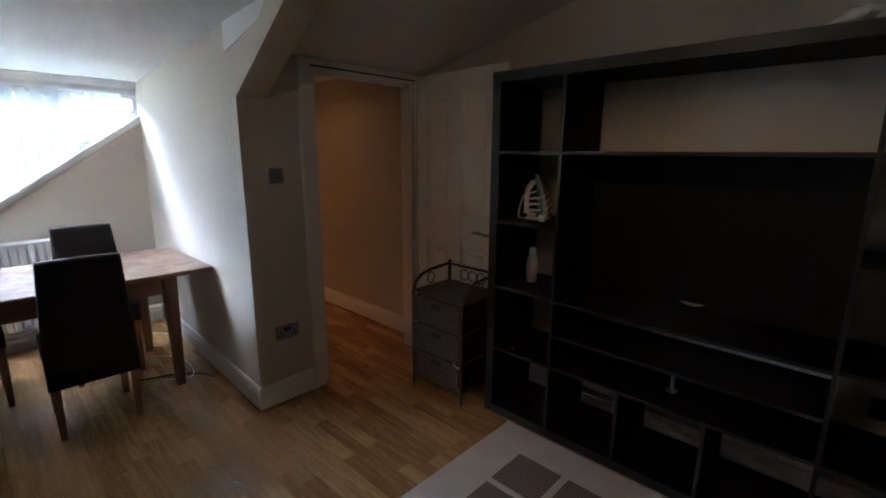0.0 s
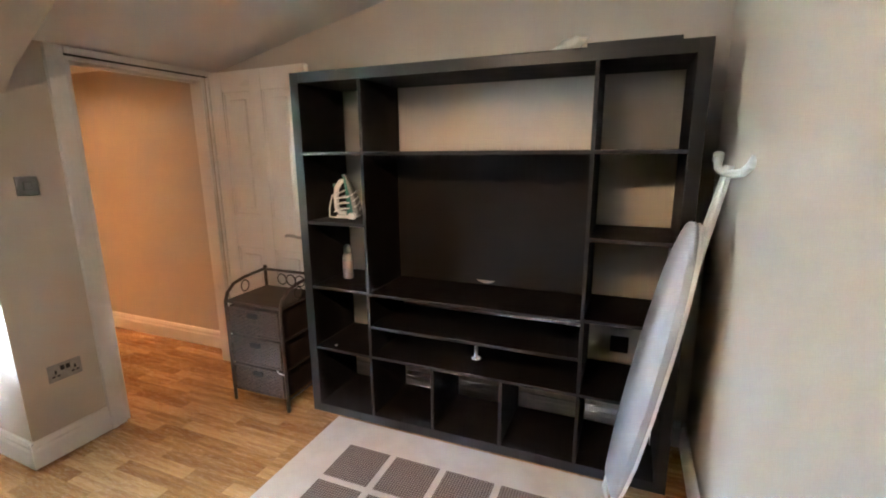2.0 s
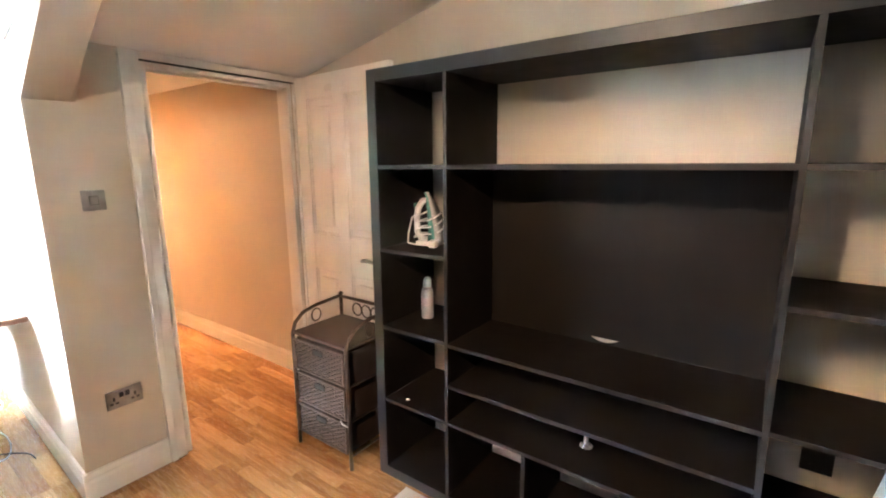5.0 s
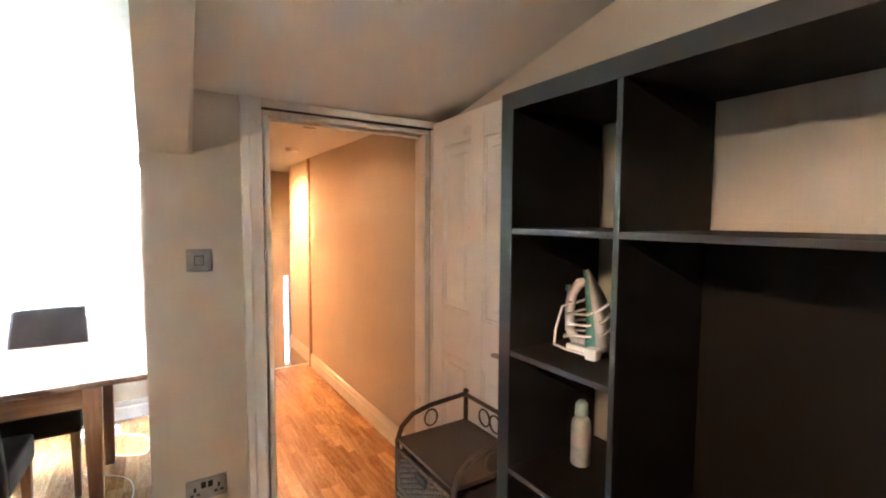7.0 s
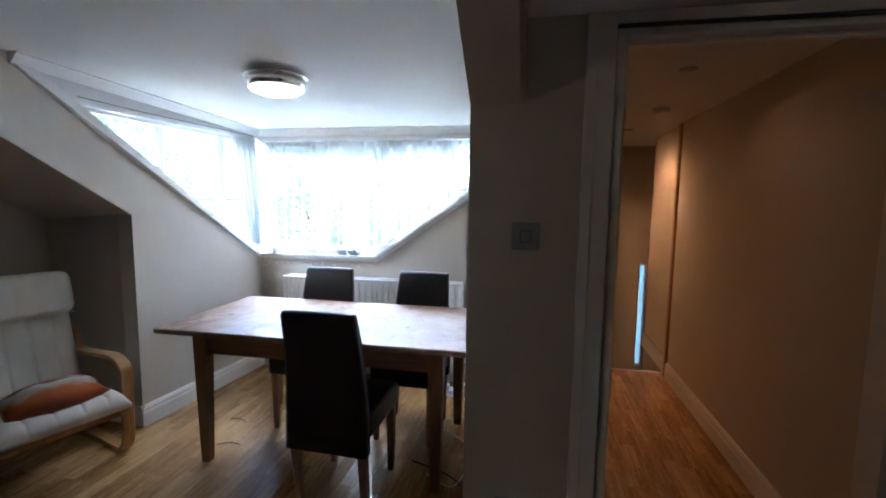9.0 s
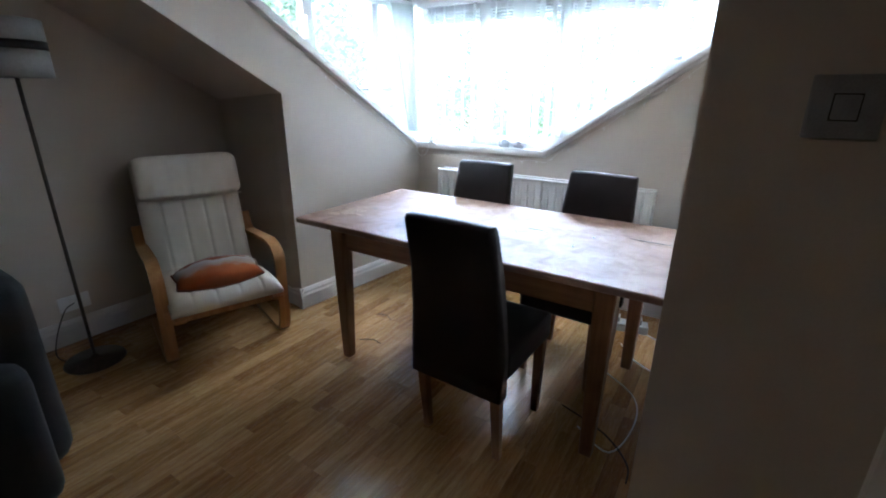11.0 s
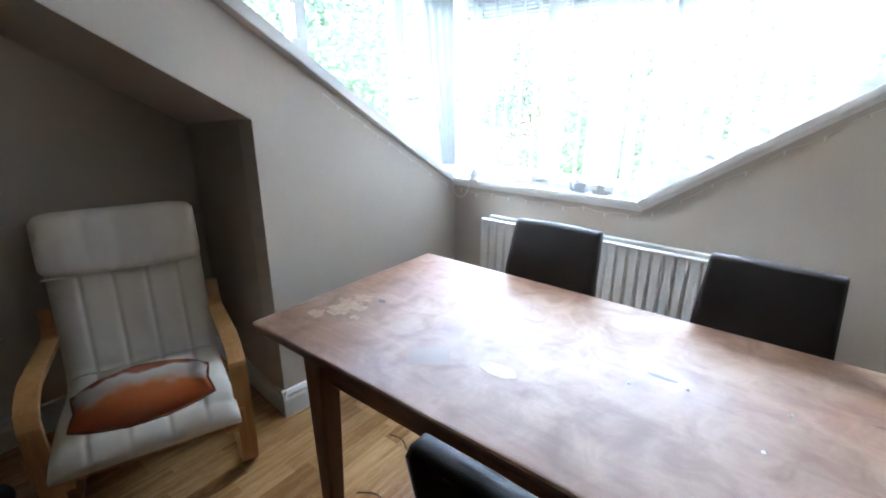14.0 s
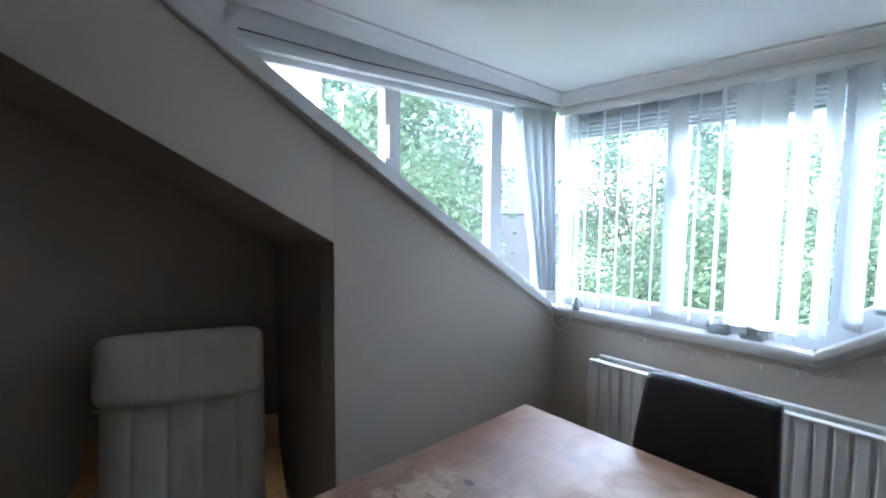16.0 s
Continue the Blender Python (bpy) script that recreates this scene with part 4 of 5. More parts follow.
def spray_can():
    o = thing("spray_bottle", (0.150, 0.20, 0.757), "white and pale blue spray can on a shelf", "bottle")
    part("can", lathe([(0.026, 0), (0.029, 0.004), (0.029, 0.115), (0.026, 0.135), (0.016, 0.15)], 22), CAN_PAINT, o, "", True)
    part("cap", lathe([(0.018, 0.1505), (0.02, 0.152), (0.018, 0.185), (0.01, 0.195)], 20), mat("pale_blue_plastic", (0.35, 0.5, 0.55), 0.35), o, "pale blue cap", True)
    part("label_mark", lathe([(0.0292, 0.06), (0.0295, 0.061), (0.0295, 0.1), (0.0292, 0.101)], 22), mat("faint_label_print", (0.45, 0.42, 0.42), 0.5), o)


def ironing_board():
    o = thing("ironing_board", (1.735, -0.15, 0), "folded ironing board with grey cover leaning on the wall", "ironing board")
    up = Vector((0.175, 0.0, 0.985)).normalized()
    wide = Vector((0.2, -0.98, 0)).normalized()
    wide = (wide - up * wide.dot(up)).normalized()
    nrm = wide.cross(up).normalized()
    base = Vector((-0.095, 0.0, 0.1))
    def at(u, v, n=0.0):
        return base + up * u + wide * v + nrm * n
    out = [(0.0, 0.075), (0.03, 0.095), (0.2, 0.128), (0.42, 0.143), (0.7, 0.140), (0.88, 0.122), (1.0, 0.094), (1.08, 0.062), (1.12, 0.035), (1.135, 0.015)]
    loop = [(u, v) for u, v in out] + [(u, -v) for u, v in reversed(out)]
    def slab(n0, n1, grow):
        bm = bmesh.new()
        A = [bm.verts.new(at(u, v * grow, n0)) for u, v in loop]
        B = [bm.verts.new(at(u, v * grow, n1)) for u, v in loop]
        bm.faces.new(A)
        bm.faces.new(B[::-1])
        for k in range(len(loop)):
            j = (k + 1) % len(loop)
            bm.faces.new((A[k], A[j], B[j], B[k]))
        bmesh.ops.bevel(bm, geom=bm.edges[:], offset=0.006, segments=2, affect="EDGES")
        return bm
    s = 1 if nrm.y < 0 else -1
    part("cover", slab(0.0, 0.028 * s, 1.0), GREY_COVER, o, "grey padded cover", True)
    part("frame", slab(-0.002 * s, -0.018 * s, 0.93), WHITE_PLASTIC, o)
    for v in (-0.06, 0.06):
        part("leg", tube([at(0.2, v, -0.03 * s), at(1.0, v * 0.3, -0.035 * s), at(1.34, v * 0.2, -0.04 * s)], 0.012, 8), WHITE_PLASTIC, o, "white tubular leg", True)
    part("foot_bar", tube([at(1.36, -0.14, -0.05 * s), at(1.325, -0.1, -0.045 * s), at(1.31, 0, -0.04 * s), at(1.325, 0.1, -0.045 * s), at(1.36, 0.14, -0.05 * s)], 0.014, 10), WHITE_PLASTIC, o, "white foot bar", True)
    for v in (-0.15, 0.15):
        part("foot_cap", tube([at(1.35, v * 0.9, -0.05 * s), at(1.375, v, -0.052 * s)], 0.018, 10), WHITE_PLASTIC, o, "", True)
    part("iron_rest", tube([at(0.12, -0.09, -0.02 * s), at(0.0, -0.1, 0.0), at(-0.1, -0.1, 0.0), at(-0.1, 0.02, 0.0), at(0.02, 0.02, -0.01 * s)], 0.012, 8), WHITE_PLASTIC, o, "", True)
    part("care_label", box(0.0, 0.002, -0.012, 0.012, 0, 0.05), WHITE_PLASTIC, o).matrix_basis = Matrix.Translation(at(0.33, 0.14, -0.02 * s))


def bag_on_unit():
    o = thing("plastic_bag", (1.335, 0.09, 1.8505), "crumpled white plastic bag on the shelving unit", "bag")
    bm = bmesh.new()
    bmesh.ops.create_icosphere(bm, subdivisions=3, radius=1)
    for v in bm.verts:
        n = noise.noise(v.co * 2.2) * 0.35
        v.co = Vector((v.co.x * 0.075 * (1 + n), v.co.y * 0.05 * (1 + n), max(0, v.co.z * 0.03 * (1 + n) + 0.02 + 0.25 * v.co.x * 0.1)))
    part("sheet", bm, WHITE_PLASTIC, o, "", True)


rug()
wicker_drawers()
steam_iron()
spray_can()
ironing_board()
bag_on_unit()
plank = thing("spare_board", (1.585, 0.14, 1.8505), "thin black-brown board lying on the shelving unit", "board")
part("panel", box(-0.165, 0.165, -0.13, 0.13, 0.0, 0.0158, 0.001), BLACK, plank)
# thin strip carrying the painted window sheen of the front edge
part("edge_sheen", box(-0.165, 0.165, -0.1312, -0.1302, 0.0005, 0.0152), EDGE_SHEEN, plank)


# ---- armchair corner ----
def ribbon(path, wid, thick, bm=None):
    """A flat bent lath along a path in the y-z plane, wid across x."""
    bm = bm or bmesh.new()
    n = len(path)
    rows = []
    for i, (y, z) in enumerate(path):
        a, b = path[max(0, i - 1)], path[min(n - 1, i + 1)]
        d = Vector((b[0] - a[0], b[1] - a[1])).normalized()
        o = Vector((-d.y, d.x)) * thick / 2
        rows.append([bm.verts.new((sx * wid / 2, y + s * o.x, z + s * o.y)) for sx, s in ((-1, -1), (1, -1), (1, 1), (-1, 1))])
    for A, B in zip(rows, rows[1:]):
        for k in range(4):
            bm.faces.new((A[k], A[(k + 1) % 4], B[(k + 1) % 4], B[k]))
    bm.faces.new(rows[0][::-1])
    bm.faces.new(rows[-1])
    return bm


def bend(points, radius=0.07, n=6):
    """Rounds the inner corners of a polyline."""
    out = [points[0]]
    for a, b, c in zip(points, points[1:], points[2:]):
        A, B, C = Vector(a), Vector(b), Vector(c)
        r = min(radius, (A - B).length * 0.48, (C - B).length * 0.48)
        p, q = B + (A - B).normalized() * r, B + (C - B).normalized() * r
        for k in range(n + 1):
            t = k / n
            v = p * (1 - t) ** 2 + B * 2 * t * (1 - t) + q * t * t
            out.append((v.x, v.y))
    out.append(points[-1])
    return out


def armchair():
    """Bentwood easy chair; it faces +y, the front feet at y = 0."""
    c = thing("armchair", (-1.276, -2.985, 0), "cream-cushioned bentwood armchair in the alcove", "armchair", turn=-19)
    for s in (-1, 1):
        side = bend([(-0.60, 0.012), (-0.03, 0.012), (0.015, 0.08), (0.04, 0.50), (-0.07, 0.545), (-0.53, 0.50), (-0.575, 0.61)], 0.075)
        f = part("side_frame", ribbon(side, 0.058, 0.022), BIRCH, c, "bent birch arm and leg", False)
        f.location.x = s * 0.29
    for y, z in ((0.035, 0.275), (-0.52, 0.20)):
        part("cross_rail", box(-0.29, 0.29, y - 0.012, y + 0.012, z - 0.035, z + 0.035, 0.006), BIRCH, c)
    prof = [(0.125, 0.325), (0.06, 0.345), (-0.10, 0.345), (-0.25, 0.325), (-0.40, 0.31), (-0.455, 0.35), (-0.485, 0.45), (-0.53, 0.62), (-0.575, 0.78), (-0.60, 0.95)]
    for s in (-1, 1):
        rail = part("seat_rail", ribbon(bend(prof, 0.05, 4), 0.05, 0.018), BIRCH, c)
        rail.location = (s * 0.235, 0, -0.045)
    # padded cushion, quilted lengthwise
    fine = bend(prof, 0.08, 5)
    bm = bmesh.new()
    W, nu = 0.268, 96
    top, bot = [], []
    n = len(fine)
    for i, (y, z) in enumerate(fine):
        a, b = fine[max(0, i - 1)], fine[min(n - 1, i + 1)]
        d = Vector((b[0] - a[0], b[1] - a[1])).normalized()
        nrm = Vector((d.y, -d.x))
        if nrm.y < 0 and nrm.x < 0:
            nrm = -nrm
        end = min(i, n - 1 - i)
        rt, rb = [], []
        for k in range(nu + 1):
            u = 2 * k / nu - 1
            seam = min(abs(u - q) for q in (-0.62, -0.21, 0.21, 0.62))
            h = 0.052 * (1 - 0.17 * math.exp(-(seam / 0.03) ** 2)) * (1 - abs(u) ** 10) * (0.4 + 0.6 * min(1, end / 2))
            h += 0.004 * noise.noise(Vector((u * 3, i * 0.25, 2)))
            rt.append(bm.verts.new((u * W, y + nrm.x * h, z + nrm.y * h)))
            rb.append(bm.verts.new((u * W, y - nrm.x * 0.022, z - nrm.y * 0.022)))
        top.append(rt)
        bot.append(rb)
    for rows in (top, bot):
        for A, B in zip(rows, rows[1:]):
            for k in range(nu):
                bm.faces.new((A[k], A[k + 1], B[k + 1], B[k]))
    for A, B in ((top[0], bot[0]), (top[-1], bot[-1])):
        for k in range(nu):
            bm.faces.new((A[k], A[k + 1], B[k + 1], B[k]))
    for k in (0, nu):
        for i in range(n - 1):
            bm.faces.new((top[i][k], top[i + 1][k], bot[i + 1][k], bot[i][k]))
    cush = part("cushion", bm, CANVAS, c, "cream quilted cotton cushion", True)
    # folded-over head pad
    bm = bmesh.new()
    A, B = Vector((-0.532, 0.745)), Vector((-0.588, 0.967))
    d = (B - A).normalized()
    nrm = Vector((d.y, -d.x))
    rings = []
    for k in range(33):
        u = 2 * k / 32 - 1
        sq = (1 - abs(u) ** 8) ** 0.5 if abs(u) < 1 else 0.05
        ring = []
        for j in range(14):
            a = 2 * math.pi * j / 14
            ca, sa = math.cos(a), math.sin(a)
            wave = 1 + 0.3 * noise.noise(Vector((u * 5, ca * 2, sa * 2))) + 0.16 * noise.noise(Vector((u * 13, ca, 4)))
            p = A + d * (0.118 + 0.125 * (abs(ca) ** 0.6) * (1 if ca > 0 else -1) * (0.72 + 0.28 * sq)) + nrm * (0.058 + 0.058 * max(sq, 0.3) * (abs(sa) ** 0.7) * (1 if sa > 0 else -1) * wave)
            ring.append(bm.verts.new((u * 0.267, p.x, p.y)))
        rings.append(ring)
    for P, Q in zip(rings, rings[1:]):
        for j in range(14):
            bm.faces.new((P[j], P[(j + 1) % 14], Q[(j + 1) % 14], Q[j]))
    bm.faces.new(rings[0][::-1])
    bm.faces.new(rings[-1])
    part("head_pad", bm, CANVAS, c, "folded cream head pad", True)
    part("piping", tube([(-0.262, -0.465, 0.757), (0.262, -0.465, 0.757)], 0.004, 6), CANVAS, cush)
    return c


def pillow():
    o = thing("pillow", (-1.295, -3.05, 0.362), "small orange and grey striped pillow on the armchair", "pillow", turn=-19)
    bm = bmesh.new()
    nu = 20
    top, bot = [], []
    for i in range(nu + 1):
        rt, rb = [], []
        for j in range(nu + 1):
            u, v = 2 * i / nu - 1, 2 * j / nu - 1
            h = 0.068 * max(0, (1 - u ** 4) * (1 - v ** 4)) ** 0.5 * (1 - 0.35 * u * u)
            pin = 1 - 0.06 * (1 - abs(v)) * abs(u) - 0.05 * (1 - abs(u)) * abs(v)
            x, y = 0.21 * u * pin, 0.138 * v * pin * (1 - 0.42 * u * u)
            w = 0.006 * noise.noise(Vector((u * 2, v * 2, 5)))
            rt.append(bm.verts.new((x, y, 0.055 + h + w)))
            rb.append(bm.verts.new((x, y, 0.054 - h * 0.6 + w)))
        top.append(rt)
        bot.append(rb)
    for rows in (top, bot):
        for A, B in zip(rows, rows[1:]):
            for k in range(nu):
                bm.faces.new((A[k], A[k + 1], B[k + 1], B[k]))
    bmesh.ops.remove_doubles(bm, verts=bm.verts, dist=0.0015)
    cover = part("cover", bm, PILLOW, o, "", True)
    cover.rotation_euler.x = radians(-10)
    edge = []
    for k in range(48):
        a = k * math.pi / 24
        g = 1 / max(abs(math.cos(a)), abs(math.sin(a)))
        u, v = math.cos(a) * g, math.sin(a) * g
        pin = 1 - 0.06 * (1 - abs(v)) * abs(u) - 0.05 * (1 - abs(u)) * abs(v)
        edge.append((0.21 * u * pin, 0.138 * v * pin * (1 - 0.42 * u * u), 0.055))
    pip = part("piping", tube(edge, 0.005, 6, None, True), mat("brown_piping", (0.2, 0.07, 0.04), 0.9), o, "", True)
    pip.rotation_euler.x = radians(-10)


def floor_lamp():
    o = thing("floor_lamp", (-0.80, -3.46, 0), "slim floor lamp with a frosted banded shade", "floor lamp")
    part("base", lathe([(0.13, 0), (0.135, 0.006), (0.13, 0.016), (0.02, 0.026), (0.012, 0.04)], 36), IRON_PAINT, o, "", True)
    part("pole", tube([(0, 0, 0.03), (0, 0, 1.40)], 0.008, 10), IRON_PAINT, o, "", True)
    sh = part("shade", lathe([(0.125, 1.385), (0.13, 1.387), (0.13, 1.492), (0.125, 1.494)], 32), LAMP_SHADE, o, "", True)
    part("band", lathe([(0.128, 1.4945), (0.131, 1.495), (0.131, 1.528), (0.128, 1.5285)], 32), DARK_PLASTIC, sh, "dark band", True)
    part("upper_shade", lathe([(0.125, 1.529), (0.13, 1.53), (0.13, 1.61), (0.125, 1.612)], 32), LAMP_SHADE, sh, "", True)


def sofa():
    """Easy chair; it faces +x, its back towards the alcove."""
    o = thing("armchair", (0.12, -3.05, 0), "black leather easy chair with rounded arms", "armchair", turn=-90)
    def block(name, b, bev):
        bm = box(*b, bev, None, 4)
        for v in bm.verts:
            v.co += Vector((1, 1, 1)) * 0.008 * noise.noise(v.co * 4)
            v.co.z = max(v.co.z, 0.0)
        part(name, bm, BLACK_LEATHER, o, "", True)
    block("seat", (-0.36, 0.36, -0.35, 0.40, 0.08, 0.38), 0.06)
    block("seat_cushion", (-0.35, 0.35, -0.30, 0.42, 0.36, 0.48), 0.05)
    block("arm", (-0.52, -0.33, -0.50, 0.42, 0.03, 0.54), 0.07)
    block("arm", (0.33, 0.52, -0.50, 0.42, 0.03, 0.54), 0.07)
    block("backrest", (-0.43, 0.43, -0.58, -0.30, 0.08, 0.80), 0.10)
    for x in (-0.42, 0.42):
        for y in (-0.42, 0.3):
            part("foot", box(x - 0.03, x + 0.03, y - 0.03, y + 0.03, 0, 0.1, 0.005), DARK_PLASTIC, o)


def cable(label, points, r=0.003, m=None, category="cable"):
    o = thing("cable", points[0], label, category)
    p0 = Vector(points[0])
    fine = []
    pts = [Vector(p) for p in points]
    for i in range(len(pts) - 1):
        a, b, c, d = pts[max(0, i - 1)], pts[i], pts[i + 1], pts[min(len(pts) - 1, i + 2)]
        for k in range(6):
            t = k / 6
            fine.append(0.5 * ((2 * b) + (c - a) * t + (2 * a - 5 * b + 4 * c - d) * t * t + (3 * b - a - 3 * c + d) * t ** 3) - p0)
    fine.append(pts[-1] - p0)
    part("lead", tube(fine, r, 6), m or WHITE_PLASTIC, o, "", True)


armchair()
pillow()
floor_lamp()
sofa()
cable("white cable lying in loops by the baseboard", [(-2.72, -1.15, 0.004), (-2.62, -1.0, 0.004), (-2.5, -0.93, 0.004), (-2.3, -0.95, 0.004), (-2.36, -1.1, 0.004), (-2.5, -1.2, 0.004)])
cable("white cable lying in loops by the baseboard", [(-2.2, -1.25, 0.004), (-2.05, -1.05, 0.004), (-1.85, -1.0, 0.004), (-1.62, -1.05, 0.004), (-1.7, -1.2, 0.004)])
cable("dark cable on the floor by the baseboard", [(-1.8, -1.3, 0.004), (-1.72, -1.1, 0.004), (-1.6, -0.98, 0.004), (-1.5, -0.96, 0.004)], 0.0035, DARK_PLASTIC)
cable("thin dark thread lying on the floor", [(-2.02, -2.58, 0.003), (-2.03, -2.52, 0.003), (-2.0, -2.46, 0.003)], 0.002, DARK_PLASTIC, "thread")
cable("thin dark thread lying on the floor", [(-1.72, -2.46, 0.003), (-1.76, -2.4, 0.003), (-1.75, -2.33, 0.003)], 0.002, DARK_PLASTIC, "thread")
cable("dark lamp cord trailing from the wall socket", [(-0.80, -3.44, 0.004), (-0.70, -3.6, 0.004), (-0.72, -3.7, 0.06), (-0.80, -3.74, 0.2), (-0.86, -3.765, 0.225)], 0.003, DARK_PLASTIC)
cable("white blind cord hanging in a loop", [(-2.93, -2.925, 0.97), (-2.925, -2.92, 0.91), (-2.93, -2.89, 0.875), (-2.93, -2.85, 0.89), (-2.935, -2.83, 0.93), (-2.94, -2.83, 0.975)], 0.0022)


def cord_weight():
    o = thing("cord_weight", (-2.94, -2.80, 0.9805), "small white plastic weight of a blind cord on the sill", "cord weight")
    part("bell", lathe([(0.004, 0.0), (0.018, 0.001), (0.018, 0.02), (0.010, 0.055), (0.004, 0.064)], 16), WHITE_PLASTIC, o, "", True)
    part("string", tube([(0.0, 0.0, 0.062), (0.002, -0.012, 0.075), (0.004, -0.035, 0.04), (0.006, -0.05, 0.004)], 0.0016, 6), WHITE_PLASTIC, o, "", True)


def socket_block():
    o = thing("extension_lead", (-2.7, -1.22, 0), "white extension lead box on the floor", "extension lead", turn=12)
    part("case", box(-0.04, 0.04, -0.12, 0.12, 0, 0.05, 0.008), WHITE_PLASTIC, o)
    for y in (-0.06, 0.06):
        part("plug", box(-0.025, 0.025, y - 0.022, y + 0.022, 0.05, 0.085, 0.006), WHITE_PLASTIC, o)


def sill_pot(y, label):
    o = thing("sill_pot", (XF - 0.03, y, 0.9805), label, "pot", "pots on the sill")
    bm = box(-0.03, 0.03, -0.042, 0.042, 0, 0.045, 0.004)
    for v in bm.verts:
        k = 0.85 + 0.15 * v.co.z / 0.045
        v.co.x *= k
        v.co.y *= k
    part("pot", bm, CERAMIC, o)
    part("soil", box(-0.024, 0.024, -0.036, 0.036, 0.0452, 0.048), DARK_TOP, o)


def fairy_lights():
    o = thing("fairy_lights", (0, 0, 0), "string of tiny clear fairy lights tacked under the sill", "fairy lights")
    pts = []
    x = XF + 0.006
    for k in range(40):
        f = k / 39
        y = -2.9 + f * 2.02
        z = 0.918 if y < -1.91 else 0.918 + 0.69 * (y + 1.91)
        pts.append((x, y, z - 0.018 * abs(math.sin(k * 0.9))))
    part("wire", tube(pts, 0.0012, 5), WHITE_PLASTIC, o)
    for k, p in enumerate(pts[::2]):
        b = part("bulb", tube([p, (p[0] + 0.004, p[1], p[2] - 0.016)], 0.0028, 6), WHITE_PLASTIC, o)
    pts = [(x0, YL + 0.088 * max(0, -1.82 - x0) + 0.006, sill_slope(x0) - 0.045 - 0.012 * abs(math.sin(i * 1.1))) for i, x0 in enumerate([-2.9 + 0.07 * q for q in range(12)])]
    part("wire", tube(pts, 0.0012, 5), WHITE_PLASTIC, o)
    for p in pts:
        part("bulb", tube([p, (p[0], p[1] + 0.003, p[2] - 0.016)], 0.0028, 6), WHITE_PLASTIC, o)


def worn_patch(x, y, rx, ry, seed, label, m, ragged=0.22):
    """A flake of missing varnish on the table."""
    o = thing("worn_patch", (x, y, 0.7463), label, "worn patch", "marks on the table")
    pts = []
    for k in range(60):
        a = 2 * math.pi * k / 60
        r = 1 + ragged * noise.noise(Vector((math.cos(a) * 1.5, math.sin(a) * 1.5, seed))) + ragged * 0.8 * noise.noise(Vector((math.cos(a) * 4, math.sin(a) * 4, seed)))
        pts.append((rx * r * math.cos(a), ry * r * math.sin(a)))
    part("bare_wood", prism(pts, "z", 0.0, 0.0006), m, o)


cord_weight()
socket_block()
sill_pot(-2.22, "grey square pot on the window sill")
sill_pot(-2.11, "grey square pot on the window sill")
fairy_lights()
worn_patch(-1.75, -1.90, 0.028, 0.052, 3, "bare oval patch in the table varnish", BARE, 0.1)
worn_patch(-1.765, -2.50, 0.05, 0.055, 9, "pale worn patch in the table varnish", BARE, 0.75)
worn_patch(-1.84, -2.50, 0.025, 0.03, 23, "pale worn patch in the table varnish", BARE, 0.7)
worn_patch(-1.72, -2.41, 0.014, 0.02, 31, "pale worn patch in the table varnish", BARE, 0.7)
worn_patch(-1.86, -2.43, 0.011, 0.015, 5, "dark stain in the table varnish", DARK_TOP)
worn_patch(-1.66, -2.53, 0.03, 0.025, 6, "pale worn patch in the table varnish", BARE, 0.6)
worn_patch(-2.075, -1.06, 0.006, 0.09, 12, "long dark scratch across the table", DARK_TOP)
worn_patch(-2.055, -1.05, 0.012, 0.07, 14, "pale scrape beside the scratch on the table", BARE)
worn_patch(-1.98, -1.56, 0.006, 0.035, 17, "short dark scratch on the table", DARK_TOP)
CELLO = mat("clear_film", (0.8, 0.82, 0.85), 0.15)
CELLO.node_tree.nodes["Principled BSDF"].inputs["Alpha"].default_value = 0.07
film_bit = thing("plastic_wrapper", (-1.69, -2.08, 0.7466), "clear crumpled plastic wrapper on the table", "wrapper", turn=35)
bm = bmesh.new()
bmesh.ops.create_grid(bm, x_segments=8, y_segments=6, size=0.5)
for v in bm.verts:
    v.co = Vector((v.co.x * 0.085, v.co.y * 0.11, 0.004 + 0.006 * noise.noise(Vector((v.co.x * 7, v.co.y * 7, 1)))))
bmesh.ops.solidify(bm, geom=bm.faces[:], thickness=0.0004)
part("film", bm, CELLO, film_bit)
for cx, cy in ((-1.96, -1.50), (-1.9, -1.62), (-1.83, -1.34), (-2.0, -1.3)):
    cr = thing("crumb", (cx, cy, 0.7463), "pale crumb lying on the table", "crumb", "crumbs on the table")
    part("grain", lathe([(0.002, 0), (0.004, 0.001), (0.003, 0.004), (0.001, 0.005)], 7), WHITE_PLASTIC, cr)

# ---- outside ----
GRASS = noisy("grass", (0.035, 0.07, 0.02), (0.08, 0.13, 0.035), 0.6, 0.95, fine=8, relief=0.3, depth=0.02)
BARK = noisy("bark", (0.05, 0.04, 0.03), (0.11, 0.085, 0.06), 9, 0.9, fine=40, relief=0.8, depth=0.02)


def leaf_mat(name, dark, light):
    m = mat(name, light, 0.6, 0.0, 0.3)
    b = m.node_tree.nodes["Principled BSDF"]
    r = node(m, "ShaderNodeNewGeometry").outputs["Random Per Island"]
    col = ramp(m, r, [(0.0, dark), (1.0, light)])
    link(m, col, b.inputs["Base Color"])
    tr = node(m, "ShaderNodeBsdfTranslucent")
    link(m, col, tr.inputs[0])
    mx = node(m, "ShaderNodeMixShader", Fac=0.4)
    link(m, b.outputs[0], mx.inputs[1])
    link(m, tr.outputs[0], mx.inputs[2])
    link(m, mx.outputs[0], m.node_tree.nodes["Material Output"].inputs[0])
    return m


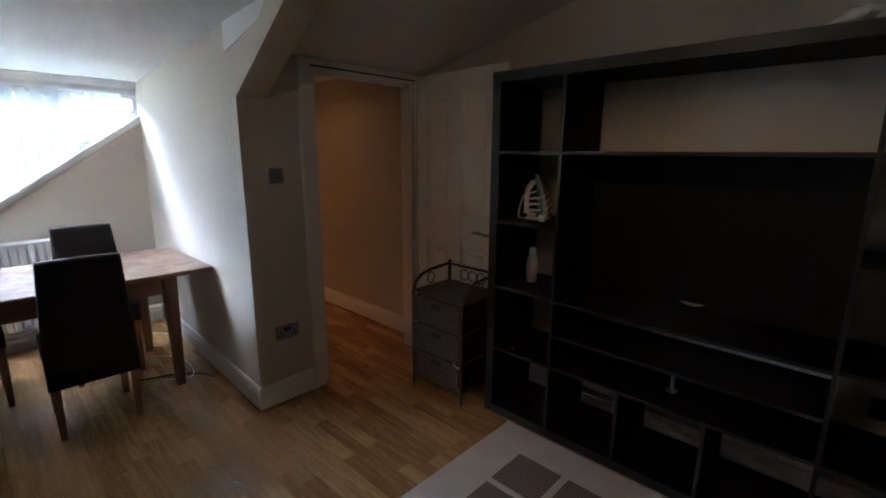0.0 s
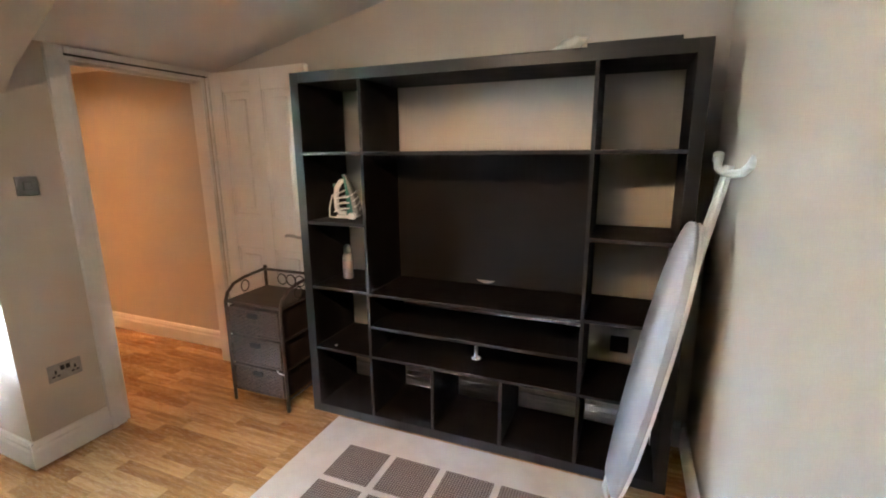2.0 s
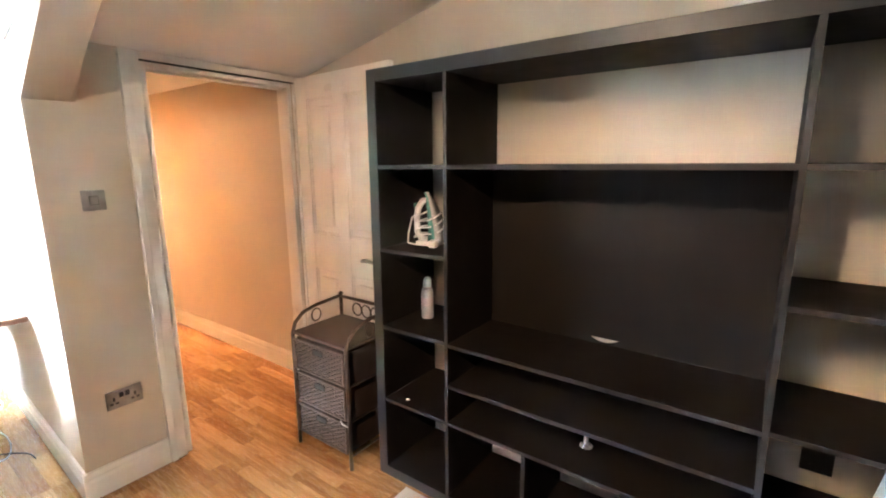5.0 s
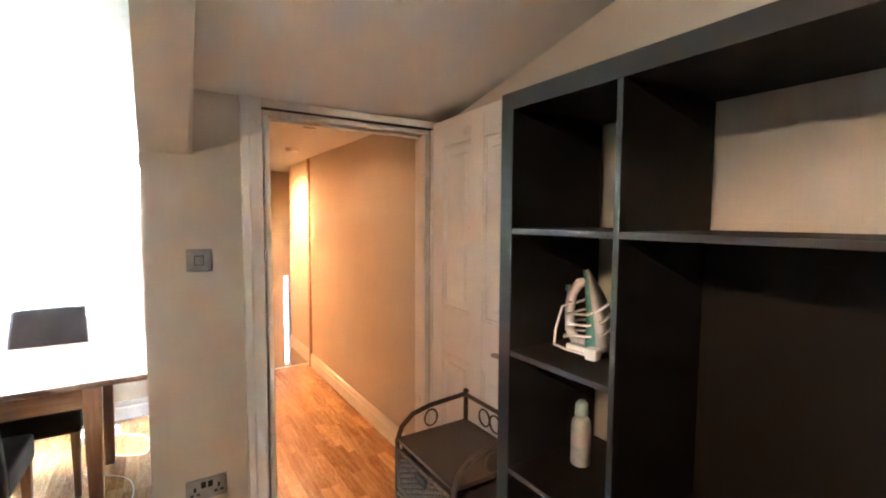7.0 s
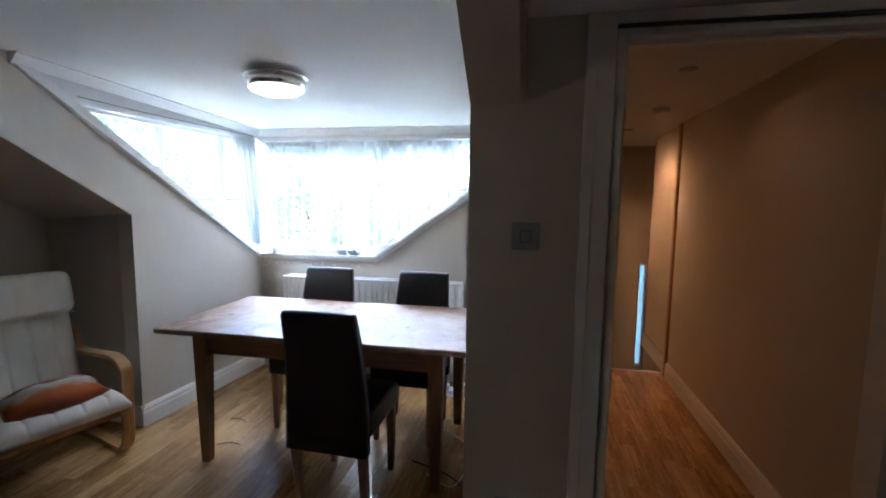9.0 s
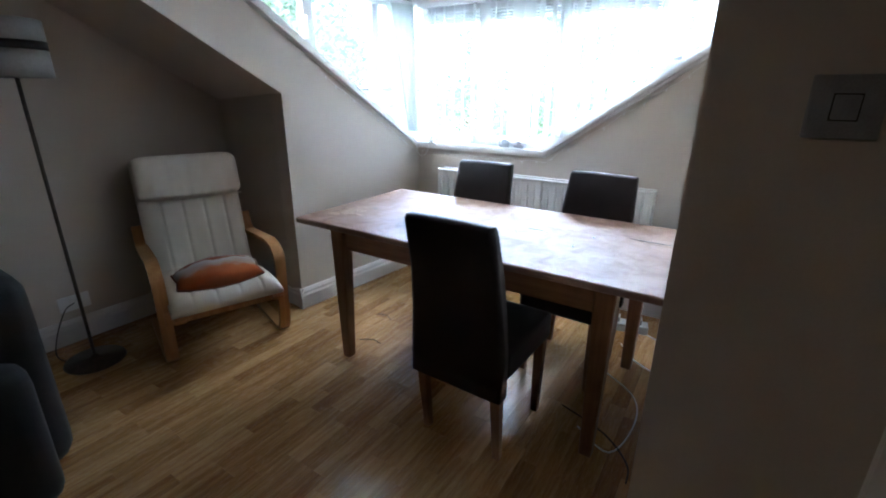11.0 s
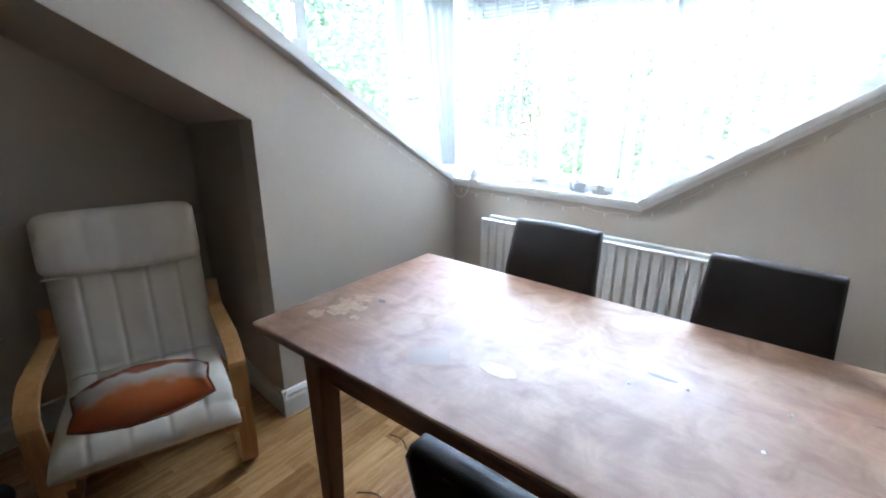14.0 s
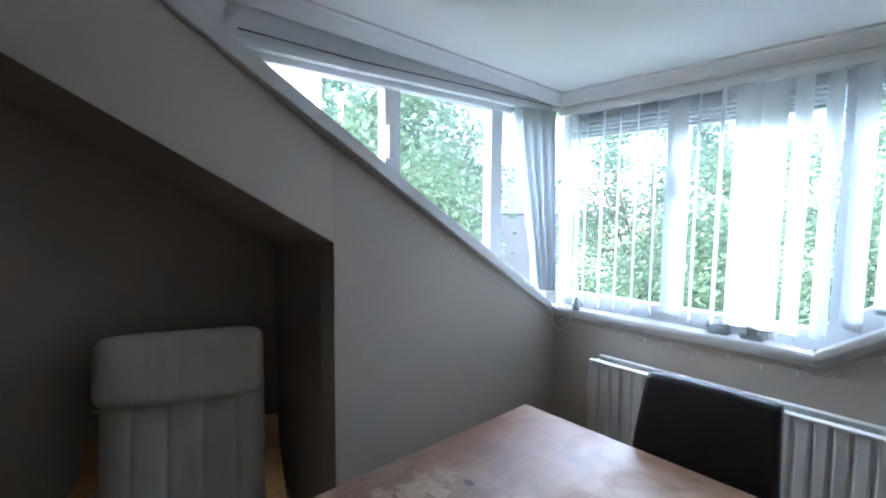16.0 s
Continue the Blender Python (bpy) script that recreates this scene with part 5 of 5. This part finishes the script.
LEAF_A = leaf_mat("leaf_green", (0.10, 0.15, 0.10), (0.20, 0.27, 0.18))
LEAF_B = leaf_mat("leaf_blue_green", (0.10, 0.145, 0.11), (0.19, 0.255, 0.195))
GROUND_Z = -5.2
structure("ground", box(-400, 400, -400, 400, GROUND_Z - 0.5, GROUND_Z), GRASS)


def tree(x, y, height, spread, leaves, seed, leaf):
    rng = random.Random(seed)
    t = thing("tree", (x, y, GROUND_Z), "leafy broadleaf tree in summer leaf outside the window", "tree", "trees outside")
    bm = tube([(0, 0, 0), (0.1, 0.05, height * 0.3), (0.0, 0.15, height * 0.6), (0.1, 0.1, height * 0.9)], [0.28, 0.22, 0.15, 0.05], 10)
    clumps = []
    for k in range(16):
        a = rng.uniform(0, 2 * math.pi)
        z0 = height * rng.uniform(0.25, 0.7)
        r = spread * rng.uniform(0.5, 1.0)
        end = Vector((r * math.cos(a), r * math.sin(a), z0 + height * rng.uniform(0.05, 0.3)))
        tube([(0, 0.08, z0), end * 0.5 + Vector((0, 0, z0 * 0.35)), end], [0.09, 0.05, 0.02], 6, bm)
        clumps += [end, end * 0.7 + Vector((0, 0, z0 * 0.25))]
    for k in range(46):
        a, e = rng.uniform(0, 2 * math.pi), rng.uniform(-0.9, 1)
        q = spread * (1 - abs(e) ** 2.2) ** 0.5 * rng.uniform(0.65, 1.02)
        clumps.append(Vector((q * math.cos(a), q * math.sin(a), height * (0.62 + 0.38 * e))))
    part("trunk", bm, BARK, t, "", True)
    verts, faces = [], []
    for k in range(leaves * 2):
        c = rng.choice(clumps)
        p = c + Vector((rng.gauss(0, 0.36), rng.gauss(0, 0.36), rng.gauss(0, 0.28)))
        s = rng.uniform(0.035, 0.075)
        u = Vector((rng.gauss(0, 1), rng.gauss(0, 1), rng.gauss(0, 0.6))).normalized()
        w = u.orthogonal().normalized() * s * 0.62
        u = u * s
        i = len(verts)
        verts += [tuple(p - u), tuple(p + w), tuple(p + u), tuple(p - w)]
        faces.append((i, i + 1, i + 2, i + 3))
    me = bpy.data.meshes.new("crown")
    me.from_pydata(verts, [], faces)
    me.materials.append(leaf)
    ob = new("crown", me)
    ob.parent = t


for x, y, h, sp, n, sd, lf in ((-5.5, -9.5, 9.8, 2.7, 28000, 1, LEAF_A), (-7.2, -10.6, 10.0, 2.8, 26000, 2, LEAF_B), (-2.5, -13.5, 11.0, 3.2, 24000, 3, LEAF_A),
                               (-11.0, -3.6, 7.6, 2.4, 22000, 4, LEAF_A), (-11.5, 0.8, 7.9, 2.5, 20000, 5, LEAF_B), (-15.5, -8.0, 10.0, 3.2, 18000, 6, LEAF_B), (-16.0, -1.0, 10.5, 3.4, 18000, 7, LEAF_A), (-9.0, -14.5, 10.0, 3.2, 18000, 8, LEAF_B)):
    tree(x, y, h, sp, n, sd, lf)


def far_house():
    h = thing("house", (-13.4, -13.2, GROUND_Z), "slate-grey house half hidden behind the trees", "house", turn=-50)
    slate = noisy("slate_hung_wall", (0.014, 0.018, 0.022), (0.026, 0.032, 0.038), 3, 0.9, fine=20)
    part("wall", box(-2.4, 2.4, -3, 3, 0, 6.6), slate, h)
    part("roof", prism([(-3.04, 6.6), (3.04, 6.6), (0, 8.4)], "x", -2.44, 2.44), slate, h, "slate pitched roof")
    for x in (-1.2, 1.2):
        for z in (1.0, 3.6):
            w = part("window", box(x - 0.5, x + 0.5, 2.98, 3.06, z, z + 1.2), slate, h)
            part("pane", box(x - 0.42, x + 0.42, 3.061, 3.07, z + 0.08, z + 1.12), slate, w)


far_house()


for px, py, pz in ((0.151, 0.044, 0.402), (0.621, 0.083, 0.564)):
    peg = thing("shelf_peg", (px, py, pz), "small white plastic peg lying on a black shelf", "peg", "pegs on the shelves", turn=25)
    part("pin", tube([(-0.007, 0, 0.0035), (0.007, 0, 0.0035)], 0.0035, 8), WHITE_PLASTIC, peg, "", True)

scrap = thing("paper_scrap", (-0.42, -1.26, 0.0005), "small white scrap of paper on the floor", "paper", turn=30)
part("sheet", prism([(-0.03, -0.008), (0.02, -0.012), (0.03, 0.006), (-0.01, 0.012)], "z", 0.0, 0.002), WHITE_PLASTIC, scrap)

lay_floor()
